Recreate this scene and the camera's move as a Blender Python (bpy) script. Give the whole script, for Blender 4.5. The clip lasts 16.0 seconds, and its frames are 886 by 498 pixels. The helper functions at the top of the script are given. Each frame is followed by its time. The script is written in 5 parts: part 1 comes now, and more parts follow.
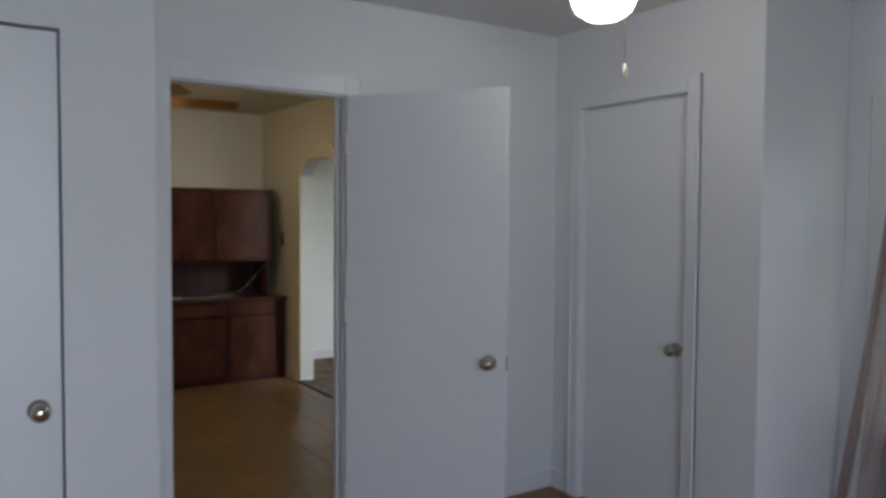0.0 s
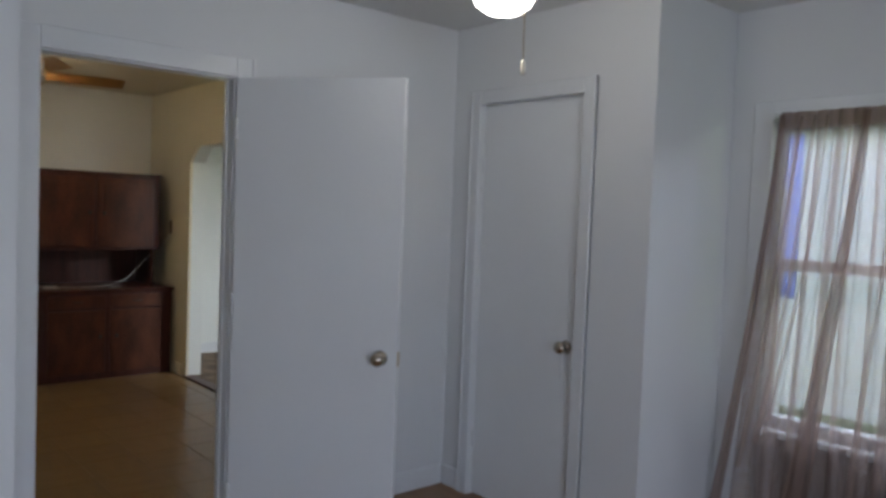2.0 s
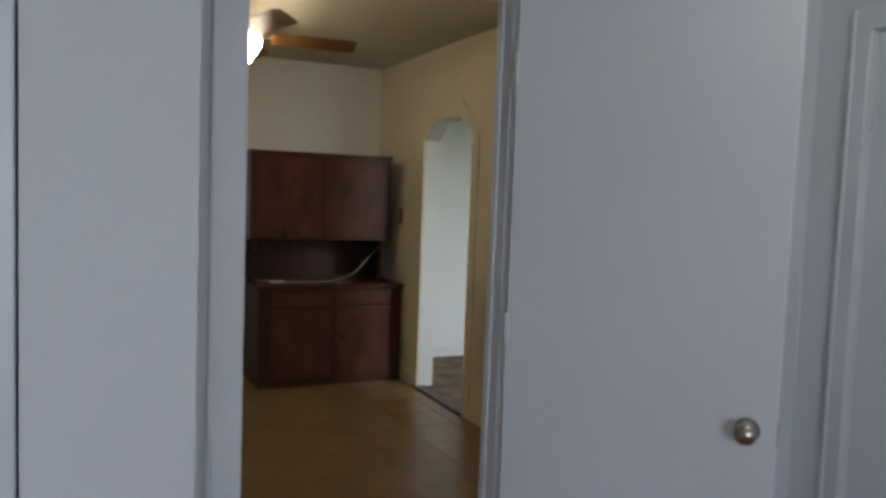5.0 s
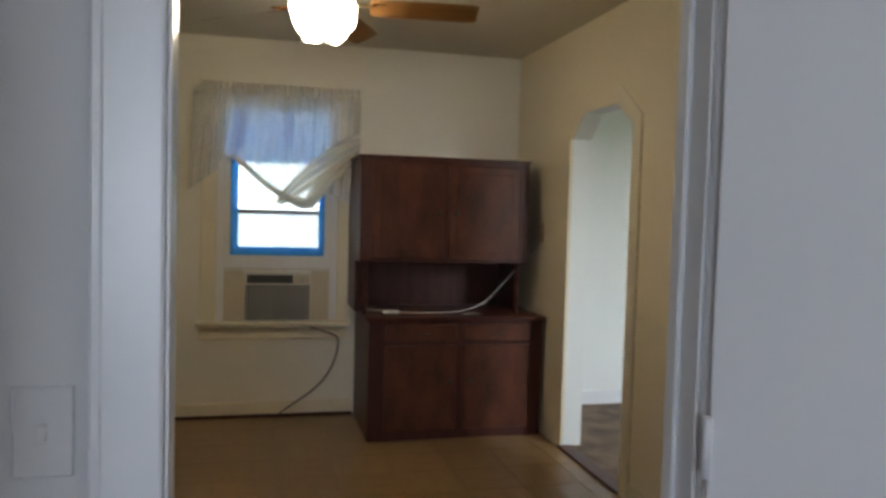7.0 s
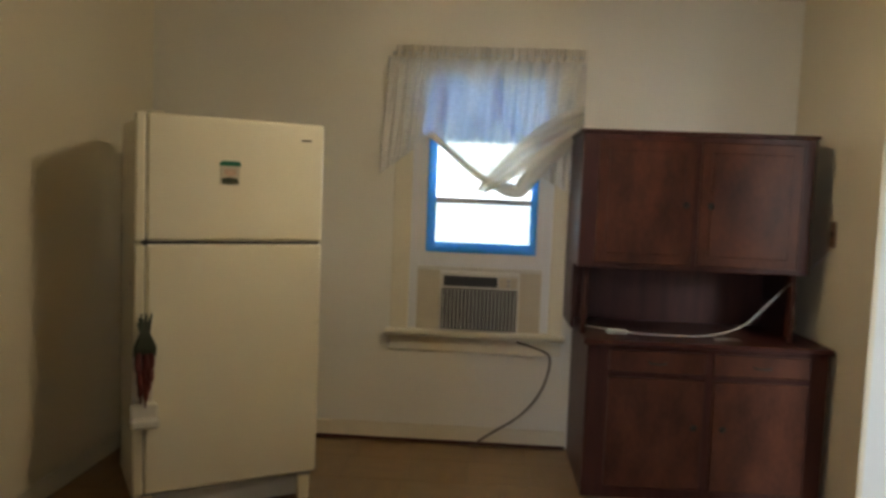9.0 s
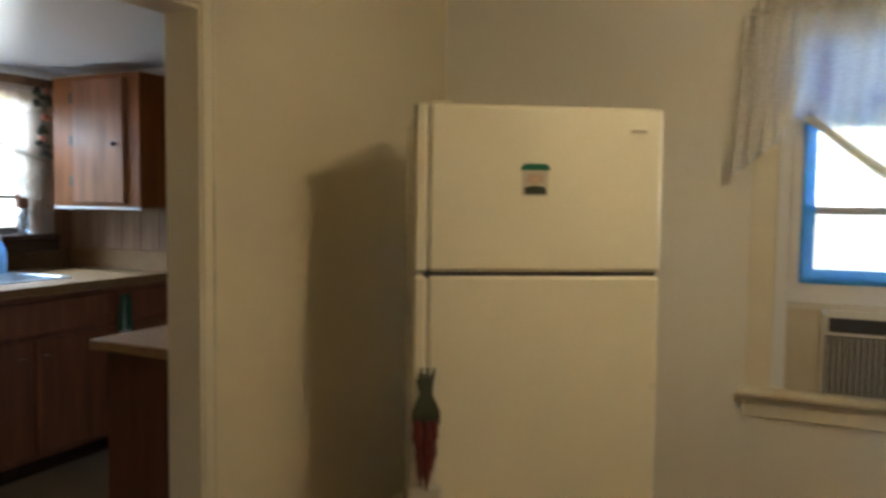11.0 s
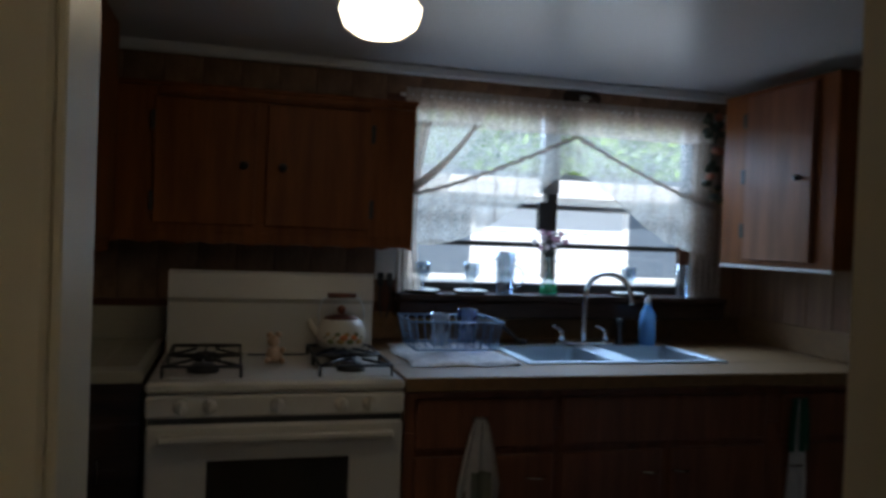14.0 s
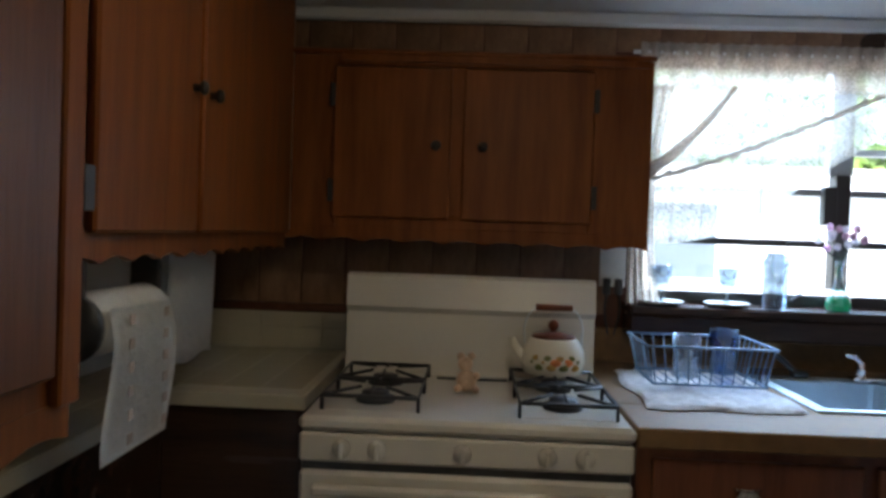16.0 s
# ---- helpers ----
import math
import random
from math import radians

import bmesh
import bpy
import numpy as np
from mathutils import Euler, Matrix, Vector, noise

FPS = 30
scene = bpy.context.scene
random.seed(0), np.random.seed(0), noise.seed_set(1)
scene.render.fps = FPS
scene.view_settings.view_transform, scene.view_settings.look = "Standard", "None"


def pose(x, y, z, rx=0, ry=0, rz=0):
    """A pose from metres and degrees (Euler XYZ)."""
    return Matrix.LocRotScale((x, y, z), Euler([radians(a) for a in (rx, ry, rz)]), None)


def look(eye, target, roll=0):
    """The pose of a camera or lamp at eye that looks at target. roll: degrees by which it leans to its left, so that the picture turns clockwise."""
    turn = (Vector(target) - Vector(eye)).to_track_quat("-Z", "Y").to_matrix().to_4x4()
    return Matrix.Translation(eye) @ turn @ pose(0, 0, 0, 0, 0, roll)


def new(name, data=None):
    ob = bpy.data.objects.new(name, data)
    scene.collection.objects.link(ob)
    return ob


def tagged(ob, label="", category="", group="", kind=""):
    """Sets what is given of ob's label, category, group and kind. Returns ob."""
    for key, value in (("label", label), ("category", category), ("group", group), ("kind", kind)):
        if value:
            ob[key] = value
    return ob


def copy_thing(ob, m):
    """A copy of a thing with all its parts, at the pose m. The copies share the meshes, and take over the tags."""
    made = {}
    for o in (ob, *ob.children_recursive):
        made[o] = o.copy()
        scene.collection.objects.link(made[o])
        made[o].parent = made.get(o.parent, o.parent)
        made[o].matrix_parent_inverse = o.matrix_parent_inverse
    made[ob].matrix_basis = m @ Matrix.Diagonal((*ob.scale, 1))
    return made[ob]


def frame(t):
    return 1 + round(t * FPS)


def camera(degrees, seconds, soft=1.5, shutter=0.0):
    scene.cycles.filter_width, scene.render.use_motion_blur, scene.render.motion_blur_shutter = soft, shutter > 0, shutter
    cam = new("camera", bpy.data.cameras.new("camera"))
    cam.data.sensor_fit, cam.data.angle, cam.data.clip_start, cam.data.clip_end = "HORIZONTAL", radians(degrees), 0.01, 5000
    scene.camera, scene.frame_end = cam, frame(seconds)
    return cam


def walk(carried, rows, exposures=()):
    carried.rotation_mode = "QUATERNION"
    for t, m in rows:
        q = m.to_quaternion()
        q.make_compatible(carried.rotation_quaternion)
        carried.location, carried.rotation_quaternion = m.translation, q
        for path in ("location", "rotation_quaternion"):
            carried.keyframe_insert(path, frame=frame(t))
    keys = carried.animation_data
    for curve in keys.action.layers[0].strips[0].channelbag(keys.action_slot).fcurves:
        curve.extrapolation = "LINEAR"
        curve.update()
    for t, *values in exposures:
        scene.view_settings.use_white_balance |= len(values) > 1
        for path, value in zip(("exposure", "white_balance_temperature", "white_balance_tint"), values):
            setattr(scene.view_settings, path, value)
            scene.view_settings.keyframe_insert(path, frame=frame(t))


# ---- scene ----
cam = camera(60.0, 16.0, soft=3.2, shutter=0.4)
PATH = [
    (0, (1.055, 0.804, 1.484), (2.156, 2.472, 1.397), 0.4),
    (0.5, (1.094, 0.789, 1.488), (2.272, 2.402, 1.382), 1.0),
    (1, (1.121, 0.782, 1.483), (2.374, 2.337, 1.382), 1.7),
    (1.5, (1.136, 0.797, 1.483), (2.448, 2.304, 1.39), 2.2),
    (2, (1.118, 0.839, 1.474), (2.424, 2.351, 1.381), 2.2),
    (2.5, (1.089, 0.916, 1.478), (2.371, 2.447, 1.367), 2.5),
    (3, (1.118, 1.064, 1.481), (2.327, 2.65, 1.339), 2.3),
    (3.5, (1.189, 1.28, 1.497), (2.32, 2.92, 1.323), 1.8),
    (4, (1.255, 1.511, 1.486), (2.281, 3.218, 1.304), 2.0),
    (6.5, (1.837, 2.699, 1.374), (2.44, 4.604, 1.283), 1.7),
    (7, (1.939, 2.934, 1.385), (2.416, 4.874, 1.285), 1.6),
    (7.5, (2.024, 3.166, 1.385), (2.367, 5.133, 1.272), 1.7),
    (8, (2.117, 3.39, 1.388), (2.328, 5.374, 1.257), 1.9),
    (10.5, (1.968, 4.576, 1.379), (1.322, 6.462, 1.225), 1.4),
    (11, (1.793, 4.752, 1.368), (0.946, 6.559, 1.24), 0.7),
    (11.5, (1.719, 4.885, 1.362), (0.581, 6.527, 1.279), 0.4),
    (12, (1.536, 5.102, 1.395), (0.178, 6.568, 1.31), 0.6),
    (12.5, (1.403, 5.336, 1.386), (-0.172, 6.566, 1.32), 1.0),
    (13, (1.144, 5.495, 1.354), (-0.551, 6.555, 1.31), 1.0),
    (13.5, (0.977, 5.647, 1.349), (-0.862, 6.433, 1.324), 1.3),
    (14, (0.845, 5.746, 1.374), (-1.086, 6.267, 1.344), 2.1),
    (14.5, (0.662, 5.8, 1.371), (-1.311, 6.124, 1.34), 2.6),
    (15, (0.502, 5.808, 1.354), (-1.489, 5.992, 1.33), 2.4),
    (15.5, (0.352, 5.845, 1.355), (-1.648, 5.854, 1.321), 1.7),
    (16, (0.242, 5.885, 1.355), (-1.756, 5.809, 1.309), 2.0),
]
walk(cam, [(t, look(eye, target, roll)) for t, eye, target, roll in PATH],
     exposures=[(0, 2.0, 6500, 10), (4.2, 2.0, 6500, 10), (6.5, 2.35, 6500, 10), (8.2, 2.65, 6400, 10), (10.3, 2.75, 7400, 10), (11.5, 3.0, 7200, 10), (12, 2.82, 7000, 10), (12.6, 2.0, 6700, 10),
                (13.5, 1.02, 6450, 10), (14, 0.95, 6400, 10), (15, 1.12, 6400, 10), (15.5, 1.68, 6450, 10), (16, 2.38, 6600, 10)])

# ---- world, sun and large lights ----
world = bpy.data.worlds.new("sky")
scene.world = world
world.use_nodes = True
wn = world.node_tree
sky = wn.nodes.new("ShaderNodeTexSky")
sky.sky_type, sky.sun_disc, sky.sun_elevation, sky.sun_rotation = "NISHITA", False, radians(51), radians(125)
bg = wn.nodes["Background"]
bg.inputs["Strength"].default_value = 0.15
wn.links.new(sky.outputs["Color"], bg.inputs["Color"])

sun = new("sun", bpy.data.lights.new("sun", "SUN"))
sun.data.energy, sun.data.angle, sun.data.color = 5.0, radians(0.5), (1.0, 0.96, 0.91)
sun.matrix_world = look((0, 0, 30), (-20, 14, 0))


def window_fill(name, eye, target, w, h, power, colour):
    """Area lamp added near a window to stand for the sky light through it."""
    ob = new(name, bpy.data.lights.new(name, "AREA"))
    ob.data.shape, ob.data.size, ob.data.size_y, ob.data.energy, ob.data.color = "RECTANGLE", w, h, power, colour
    ob.matrix_world = look(eye, target)
    return ob


DAY = (0.68, 0.77, 1.0)
# Added fill lamps, out of view; the back and parlour windows are unseen too.
window_fill("fill_bedroom_window", (5.6, 1.95, 2.45), (3.8, 2.0, 1.0), 1.6, 0.9, 22, DAY)
window_fill("fill_bedroom_back_window", (1.0, -1.52, 1.4), (1.0, 2.0, 1.2), 1.5, 1.2, 12, DAY)
window_fill("fill_kitchen_window", (-3.5, 7.13, 2.45), (-1.7, 7.1, 0.95), 2.2, 0.9, 80, (0.46, 0.68, 1.0))
window_fill("fill_parlour_window", (5.4, 3.2, 2.5), (4.9, 7.2, 0.7), 1.5, 1.0, 50, (0.9, 0.96, 1.0))

# ---- materials ----


def material(name, colour, rough=0.6, metal=0.0, vary=0.08, scale=6.0, fine=90.0, bump=0.03, stretch=(1, 1, 1),
             second=None, spec=0.5, per_object=0.0, island=0.0, coat=0.0):
    """A surface with colour that varies at two scales, and fine relief."""
    m = bpy.data.materials.new(name)
    m.use_nodes = True
    n, l = m.node_tree.nodes, m.node_tree.links
    b = n["Principled BSDF"]
    b.inputs["Roughness"].default_value, b.inputs["Metallic"].default_value = rough, metal
    b.inputs["Specular IOR Level"].default_value = spec
    b.inputs["Coat Weight"].default_value = coat
    co, mp = n.new("ShaderNodeTexCoord"), n.new("ShaderNodeMapping")
    mp.inputs["Scale"].default_value = stretch
    l.new(co.outputs["Object"], mp.inputs["Vector"])
    big, small = n.new("ShaderNodeTexNoise"), n.new("ShaderNodeTexNoise")
    big.inputs["Scale"].default_value, small.inputs["Scale"].default_value = scale, fine
    big.inputs["Detail"].default_value = small.inputs["Detail"].default_value = 4
    for t in (big, small):
        l.new(mp.outputs["Vector"], t.inputs["Vector"])
    add = n.new("ShaderNodeMath")
    add.operation = "MULTIPLY_ADD"
    add.inputs[1].default_value = 0.35
    l.new(small.outputs["Fac"], add.inputs[0])
    l.new(big.outputs["Fac"], add.inputs[2])
    ramp = n.new("ShaderNodeMapRange")
    ramp.inputs["From Min"].default_value, ramp.inputs["From Max"].default_value = 0.42, 0.95
    l.new(add.outputs[0], ramp.inputs["Value"])
    mix = n.new("ShaderNodeMix")
    mix.data_type = "RGBA"
    lo = [c * (1 - vary) for c in colour]
    hi = second or [min(1, c * (1 + vary)) for c in colour]
    mix.inputs["A"].default_value, mix.inputs["B"].default_value = (*lo, 1), (*hi, 1)
    l.new(ramp.outputs["Result"], mix.inputs["Factor"])
    out = mix.outputs["Result"]
    if per_object or island:
        src = n.new("ShaderNodeObjectInfo").outputs["Random"] if per_object else n.new("ShaderNodeNewGeometry").outputs["Random Per Island"]
        amt = per_object or island
        mr = n.new("ShaderNodeMapRange")
        mr.inputs["To Min"].default_value, mr.inputs["To Max"].default_value = 1 - amt, 1 + amt
        l.new(src, mr.inputs["Value"])
        hs = n.new("ShaderNodeHueSaturation")
        l.new(mr.outputs["Result"], hs.inputs["Value"])
        l.new(out, hs.inputs["Color"])
        out = hs.outputs["Color"]
    l.new(out, b.inputs["Base Color"])
    rr = n.new("ShaderNodeMapRange")
    rr.inputs["To Min"].default_value, rr.inputs["To Max"].default_value = max(0.02, rough - 0.07), min(1, rough + 0.07)
    l.new(big.outputs["Fac"], rr.inputs["Value"])
    l.new(rr.outputs["Result"], b.inputs["Roughness"])
    if bump:
        bp = n.new("ShaderNodeBump")
        bp.inputs["Strength"].default_value, bp.inputs["Distance"].default_value = bump * 4, 0.01
        l.new(add.outputs[0], bp.inputs["Height"])
        l.new(bp.outputs["Normal"], b.inputs["Normal"])
    return m


def wood(name, dark, light, grain_axis=2, rough=0.45, per_object=0.0, coat=0.0, spec=0.28):
    s = [14, 14, 14]
    s[grain_axis] = 1.2
    return material(name, dark, rough, vary=0.12, scale=1.6, fine=9, bump=0.03, stretch=s, second=light, per_object=per_object, coat=coat, spec=spec)


def glow(name, colour, strength):
    m = bpy.data.materials.new(name)
    m.use_nodes = True
    b = m.node_tree.nodes["Principled BSDF"]
    b.inputs["Base Color"].default_value = (0.9, 0.88, 0.82, 1)
    b.inputs["Emission Color"].default_value = (*colour, 1)
    b.inputs["Emission Strength"].default_value = strength
    return m


def glass(name, colour=(1, 1, 1), rough=0.0):
    m = bpy.data.materials.new(name)
    m.use_nodes = True
    b = m.node_tree.nodes["Principled BSDF"]
    b.inputs["Base Color"].default_value = (*colour, 1)
    b.inputs["Roughness"].default_value, b.inputs["Transmission Weight"].default_value, b.inputs["IOR"].default_value = rough, 1.0, 1.45
    return m


def thin_glass(name, colour, gloss):
    """Thin-walled glass: mostly clear, tinted, with a gloss."""
    m = bpy.data.materials.new(name)
    m.use_nodes = True
    n, l = m.node_tree.nodes, m.node_tree.links
    n.remove(n["Principled BSDF"])
    clear, shine, mix = n.new("ShaderNodeBsdfTransparent"), n.new("ShaderNodeBsdfGlossy"), n.new("ShaderNodeMixShader")
    clear.inputs["Color"].default_value = (*colour, 1)
    shine.inputs["Roughness"].default_value = 0.05
    mix.inputs["Fac"].default_value = gloss
    l.new(clear.outputs[0], mix.inputs[1])
    l.new(shine.outputs[0], mix.inputs[2])
    l.new(mix.outputs[0], n["Material Output"].inputs["Surface"])
    return m


def sheer(name, colour, see, scale=60.0, lace=0.0):
    """Thin cloth that light passes: part open weave, part translucent thread."""
    m = bpy.data.materials.new(name)
    m.use_nodes = True
    n, l = m.node_tree.nodes, m.node_tree.links
    n.remove(n["Principled BSDF"])
    dif, tra, hole = n.new("ShaderNodeBsdfDiffuse"), n.new("ShaderNodeBsdfTranslucent"), n.new("ShaderNodeBsdfTransparent")
    dif.inputs["Color"].default_value = tra.inputs["Color"].default_value = (*colour, 1)
    a, c = n.new("ShaderNodeMixShader"), n.new("ShaderNodeMixShader")
    a.inputs["Fac"].default_value = 0.5
    l.new(dif.outputs[0], a.inputs[1])
    l.new(tra.outputs[0], a.inputs[2])
    co = n.new("ShaderNodeTexCoord")
    t = n.new("ShaderNodeTexNoise")
    t.inputs["Scale"].default_value = scale
    l.new(co.outputs["Object"], t.inputs["Vector"])
    mr = n.new("ShaderNodeMapRange")
    mr.inputs["From Min"].default_value, mr.inputs["From Max"].default_value = 0.4, 0.6
    mr.inputs["To Min"].default_value, mr.inputs["To Max"].default_value = max(0, see - lace), min(1, see + lace)
    l.new(t.outputs["Fac"], mr.inputs["Value"])
    l.new(mr.outputs["Result"], c.inputs["Fac"])
    l.new(a.outputs[0], c.inputs[1])
    l.new(hole.outputs[0], c.inputs[2])
    l.new(c.outputs[0], n["Material Output"].inputs["Surface"])
    return m


BEDROOM_PAINT = material("bedroom_paint", (0.735, 0.74, 0.745), 0.55, vary=0.03, scale=1.2, fine=140, bump=0.012)
DINING_PAINT = material("dining_paint", (0.75, 0.67, 0.50), 0.5, vary=0.04, scale=1.1, fine=140, bump=0.012)
NORTH_CREAM = material("pale_cream", (0.78, 0.75, 0.66), 0.5, vary=0.05, scale=1.1, fine=140, bump=0.012)
PARLOUR_PAINT = material("parlour_paint", (0.78, 0.79, 0.76), 0.6, vary=0.03, scale=1.3, fine=140, bump=0.012)
TRIM_WHITE = material("trim_white", (0.74, 0.75, 0.76), 0.32, vary=0.04, scale=3, fine=60, bump=0.012)
TRIM_CREAM = material("trim_cream", (0.74, 0.68, 0.53), 0.35, vary=0.05, scale=3, fine=60, bump=0.012)
DOOR_WHITE = material("door_white", (0.79, 0.80, 0.81), 0.38, vary=0.03, scale=2, fine=50, bump=0.01)
CEILING_WHITE = material("ceiling_white", (0.74, 0.74, 0.73), 0.8, vary=0.04, scale=2, fine=120, bump=0.03)
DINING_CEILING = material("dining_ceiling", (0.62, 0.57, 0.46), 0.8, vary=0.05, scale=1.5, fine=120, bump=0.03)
KITCHEN_CEILING = material("kitchen_ceiling", (0.72, 0.72, 0.72), 0.32, vary=0.03, scale=1.5, fine=30, bump=0.03)
PARQUET = material("vinyl_parquet", (0.24, 0.145, 0.060), 0.30, vary=0.12, scale=1.4, fine=5, bump=0, stretch=(1.5, 11, 11), second=(0.32, 0.20, 0.09), spec=0.4, per_object=0.07)
GROUT = material("floor_joint", (0.21, 0.122, 0.05), 0.6)
KITCHEN_VINYL = material("kitchen_vinyl", (0.17, 0.145, 0.11), 0.4, vary=0.2, scale=9, fine=60, bump=0.02)
BEDROOM_FLOOR = wood("bedroom_boards", (0.22, 0.12, 0.06), (0.33, 0.19, 0.1), 1, 0.4)
CARPET = material("brown_carpet", (0.13, 0.09, 0.065), 0.95, vary=0.35, scale=7, fine=160, bump=0.2, second=(0.27, 0.19, 0.13))
MAHOGANY = wood("mahogany", (0.045, 0.013, 0.010), (0.085, 0.026, 0.018), 2, 0.38)
MAHOGANY_DOOR = material("mahogany_door", (0.050, 0.016, 0.010), 0.42, vary=0.3, scale=3.2, fine=34, bump=0.02, stretch=(2.2, 2.2, 0.9), second=(0.135, 0.044, 0.022), spec=0.25)
CABINET_WOOD = wood("cabinet_wood", (0.14, 0.038, 0.009), (0.245, 0.078, 0.018), 2, 0.45, spec=0.16)
CABINET_DARK = wood("cabinet_dark", (0.075, 0.026, 0.014), (0.14, 0.052, 0.028), 2, 0.4)
PANELLING = wood("wall_panelling", (0.165, 0.088, 0.050), (0.29, 0.165, 0.095), 2, 0.4, per_object=0.14)
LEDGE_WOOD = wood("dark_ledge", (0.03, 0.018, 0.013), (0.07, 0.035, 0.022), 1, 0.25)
LAMINATE = material("tan_laminate", (0.215, 0.122, 0.055), 0.62, vary=0.16, scale=30, fine=200, bump=0.01, spec=0.2)
TILE_WHITE = material("white_tile", (0.52, 0.48, 0.37), 0.25, vary=0.03, scale=5, fine=60, bump=0.005, per_object=0.02)
TILE_JOINT = material("tile_joint", (0.47, 0.44, 0.35), 0.8)
ENAMEL = material("white_enamel", (0.60, 0.57, 0.51), 0.22, vary=0.03, scale=3, fine=40, bump=0.002, spec=0.35)
BISQUE = material("bisque_enamel", (0.80, 0.745, 0.57), 0.3, vary=0.025, scale=2, fine=400, bump=0.02, coat=0.15)
GREY_PLASTIC = material("grey_plastic", (0.4, 0.4, 0.38), 0.5)
DARK_PLASTIC = material("dark_plastic", (0.03, 0.03, 0.032), 0.45)
AC_CASE = material("air_conditioner_case", (0.62, 0.60, 0.54), 0.5, vary=0.05)
AC_GRILLE = material("air_conditioner_grille", (0.03, 0.03, 0.03), 0.5)
AC_FIN = material("air_conditioner_fin", (0.55, 0.55, 0.53), 0.45)
PANEL_BEIGE = material("accordion_panel", (0.56, 0.50, 0.38), 0.6)
CAST_IRON = material("cast_iron", (0.018, 0.018, 0.02), 0.55, vary=0.3, bump=0.08)
STEEL = material("stainless_steel", (0.58, 0.62, 0.66), 0.42, 1.0, vary=0.06, scale=20, fine=200, bump=0.005)
CHROME = material("chrome", (0.75, 0.75, 0.76), 0.09, 1.0, vary=0.02, bump=0)
BRASS = material("brass", (0.68, 0.52, 0.28), 0.2, 1.0, vary=0.1, bump=0.005)
NICKEL = material("worn_nickel", (0.52, 0.46, 0.38), 0.2, 1.0, vary=0.12, bump=0.005)
BLACK_IRON = material("black_hinge", (0.02, 0.017, 0.015), 0.5)
ALUMINIUM = material("aluminium_frame", (0.38, 0.38, 0.38), 0.4, 0.6)
DARK_FRAME = material("dark_bronze_frame", (0.05, 0.042, 0.038), 0.45)
CLOTH_WHITE = material("white_cloth", (0.84, 0.83, 0.80), 0.95, vary=0.1, scale=25, fine=200, bump=0.1)
CLOTH_GREEN = material("green_cloth", (0.015, 0.15, 0.09), 0.9, vary=0.2, scale=25, fine=200, bump=0.1)
PAPER = material("paper_towel", (0.72, 0.71, 0.68), 0.9, vary=0.04, scale=30, fine=150, bump=0.12)
PAPER_PRINT = material("paper_print", (0.50, 0.40, 0.34), 0.9)
CORD_WHITE = material("white_cord", (0.62, 0.61, 0.58), 0.5)
CORD_DARK = material("brown_cord", (0.10, 0.07, 0.05), 0.5)
PLATE_BROWN = material("brown_switch_plate", (0.17, 0.09, 0.05), 0.4)
PLATE_WHITE = material("white_plate", (0.72, 0.72, 0.70), 0.35)
LEAF = material("leaf", (0.035, 0.045, 0.022), 0.6, vary=0.4)
ROSE = material("rose", (0.42, 0.16, 0.10), 0.8, vary=0.3)
CERAMIC = material("cream_ceramic", (0.70, 0.66, 0.56), 0.25, vary=0.06)
CERAMIC_PINK = material("pinkish_ceramic", (0.58, 0.40, 0.28), 0.4, vary=0.2, scale=40)
FLOWER_PRINT = material("flower_print", (0.60, 0.19, 0.06), 0.4, vary=0.4, scale=60)
LEAF_PRINT = material("leaf_print", (0.16, 0.17, 0.05), 0.4, vary=0.4, scale=60)
GOLD_PRINT = material("ochre_print", (0.45, 0.27, 0.07), 0.4, vary=0.4, scale=60)
WOOD_GRIP = wood("wooden_grip", (0.12, 0.035, 0.02), (0.2, 0.07, 0.04), 0, 0.4)
FAN_BLADE = wood("fan_blade", (0.22, 0.10, 0.03), (0.38, 0.20, 0.07), 0, 0.35)
BLUE_WIRE = material("blue_coated_wire", (0.16, 0.25, 0.36), 0.4)
MAT_CLOTH = material("drying_mat", (0.66, 0.64, 0.64), 0.95, vary=0.25, scale=40, fine=200, bump=0.1)
SOAP = sheer("blue_soap", (0.30, 0.58, 0.88), 0.25, 30, 0.0)
SINK_STEEL = material("brushed_sink_steel", (0.50, 0.57, 0.62), 0.38, 0.55, vary=0.06, scale=20, fine=200, bump=0.005)
CABINET_SHADED = wood("cabinet_shaded", (0.09, 0.028, 0.010), (0.17, 0.058, 0.018), 2, 0.4)
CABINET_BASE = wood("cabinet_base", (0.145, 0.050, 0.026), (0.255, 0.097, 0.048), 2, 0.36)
BLUE_STRIP = sheer("translucent_blue_strip", (0.30, 0.42, 0.85), 0.30, 30, 0.05)
TAPE = sheer("blue_tape", (0.10, 0.50, 0.95), 0.12, 30, 0.04)
SHADE = sheer("window_shade", (0.42, 0.56, 0.86), 0.0, 30, 0.0)
PANE = thin_glass("window_glass", (0.97, 0.98, 0.98), 0.04)
DIMMED_PANE = thin_glass("dimmed_glass", (0.62, 0.64, 0.64), 0.05)
CLEAR = thin_glass("clear_glass", (0.78, 0.85, 0.91), 0.32)
BLUE_GLASS = thin_glass("blue_tumbler", (0.35, 0.55, 0.78), 0.2)
GREEN_GLASS = sheer("green_glass", (0.05, 0.62, 0.32), 0.05, 30, 0.0)
PETAL = sheer("silk_petal", (0.75, 0.50, 0.62), 0.1, 30, 0.0)
PETAL_WHITE = sheer("white_silk_petal", (0.85, 0.80, 0.84), 0.1, 30, 0.0)
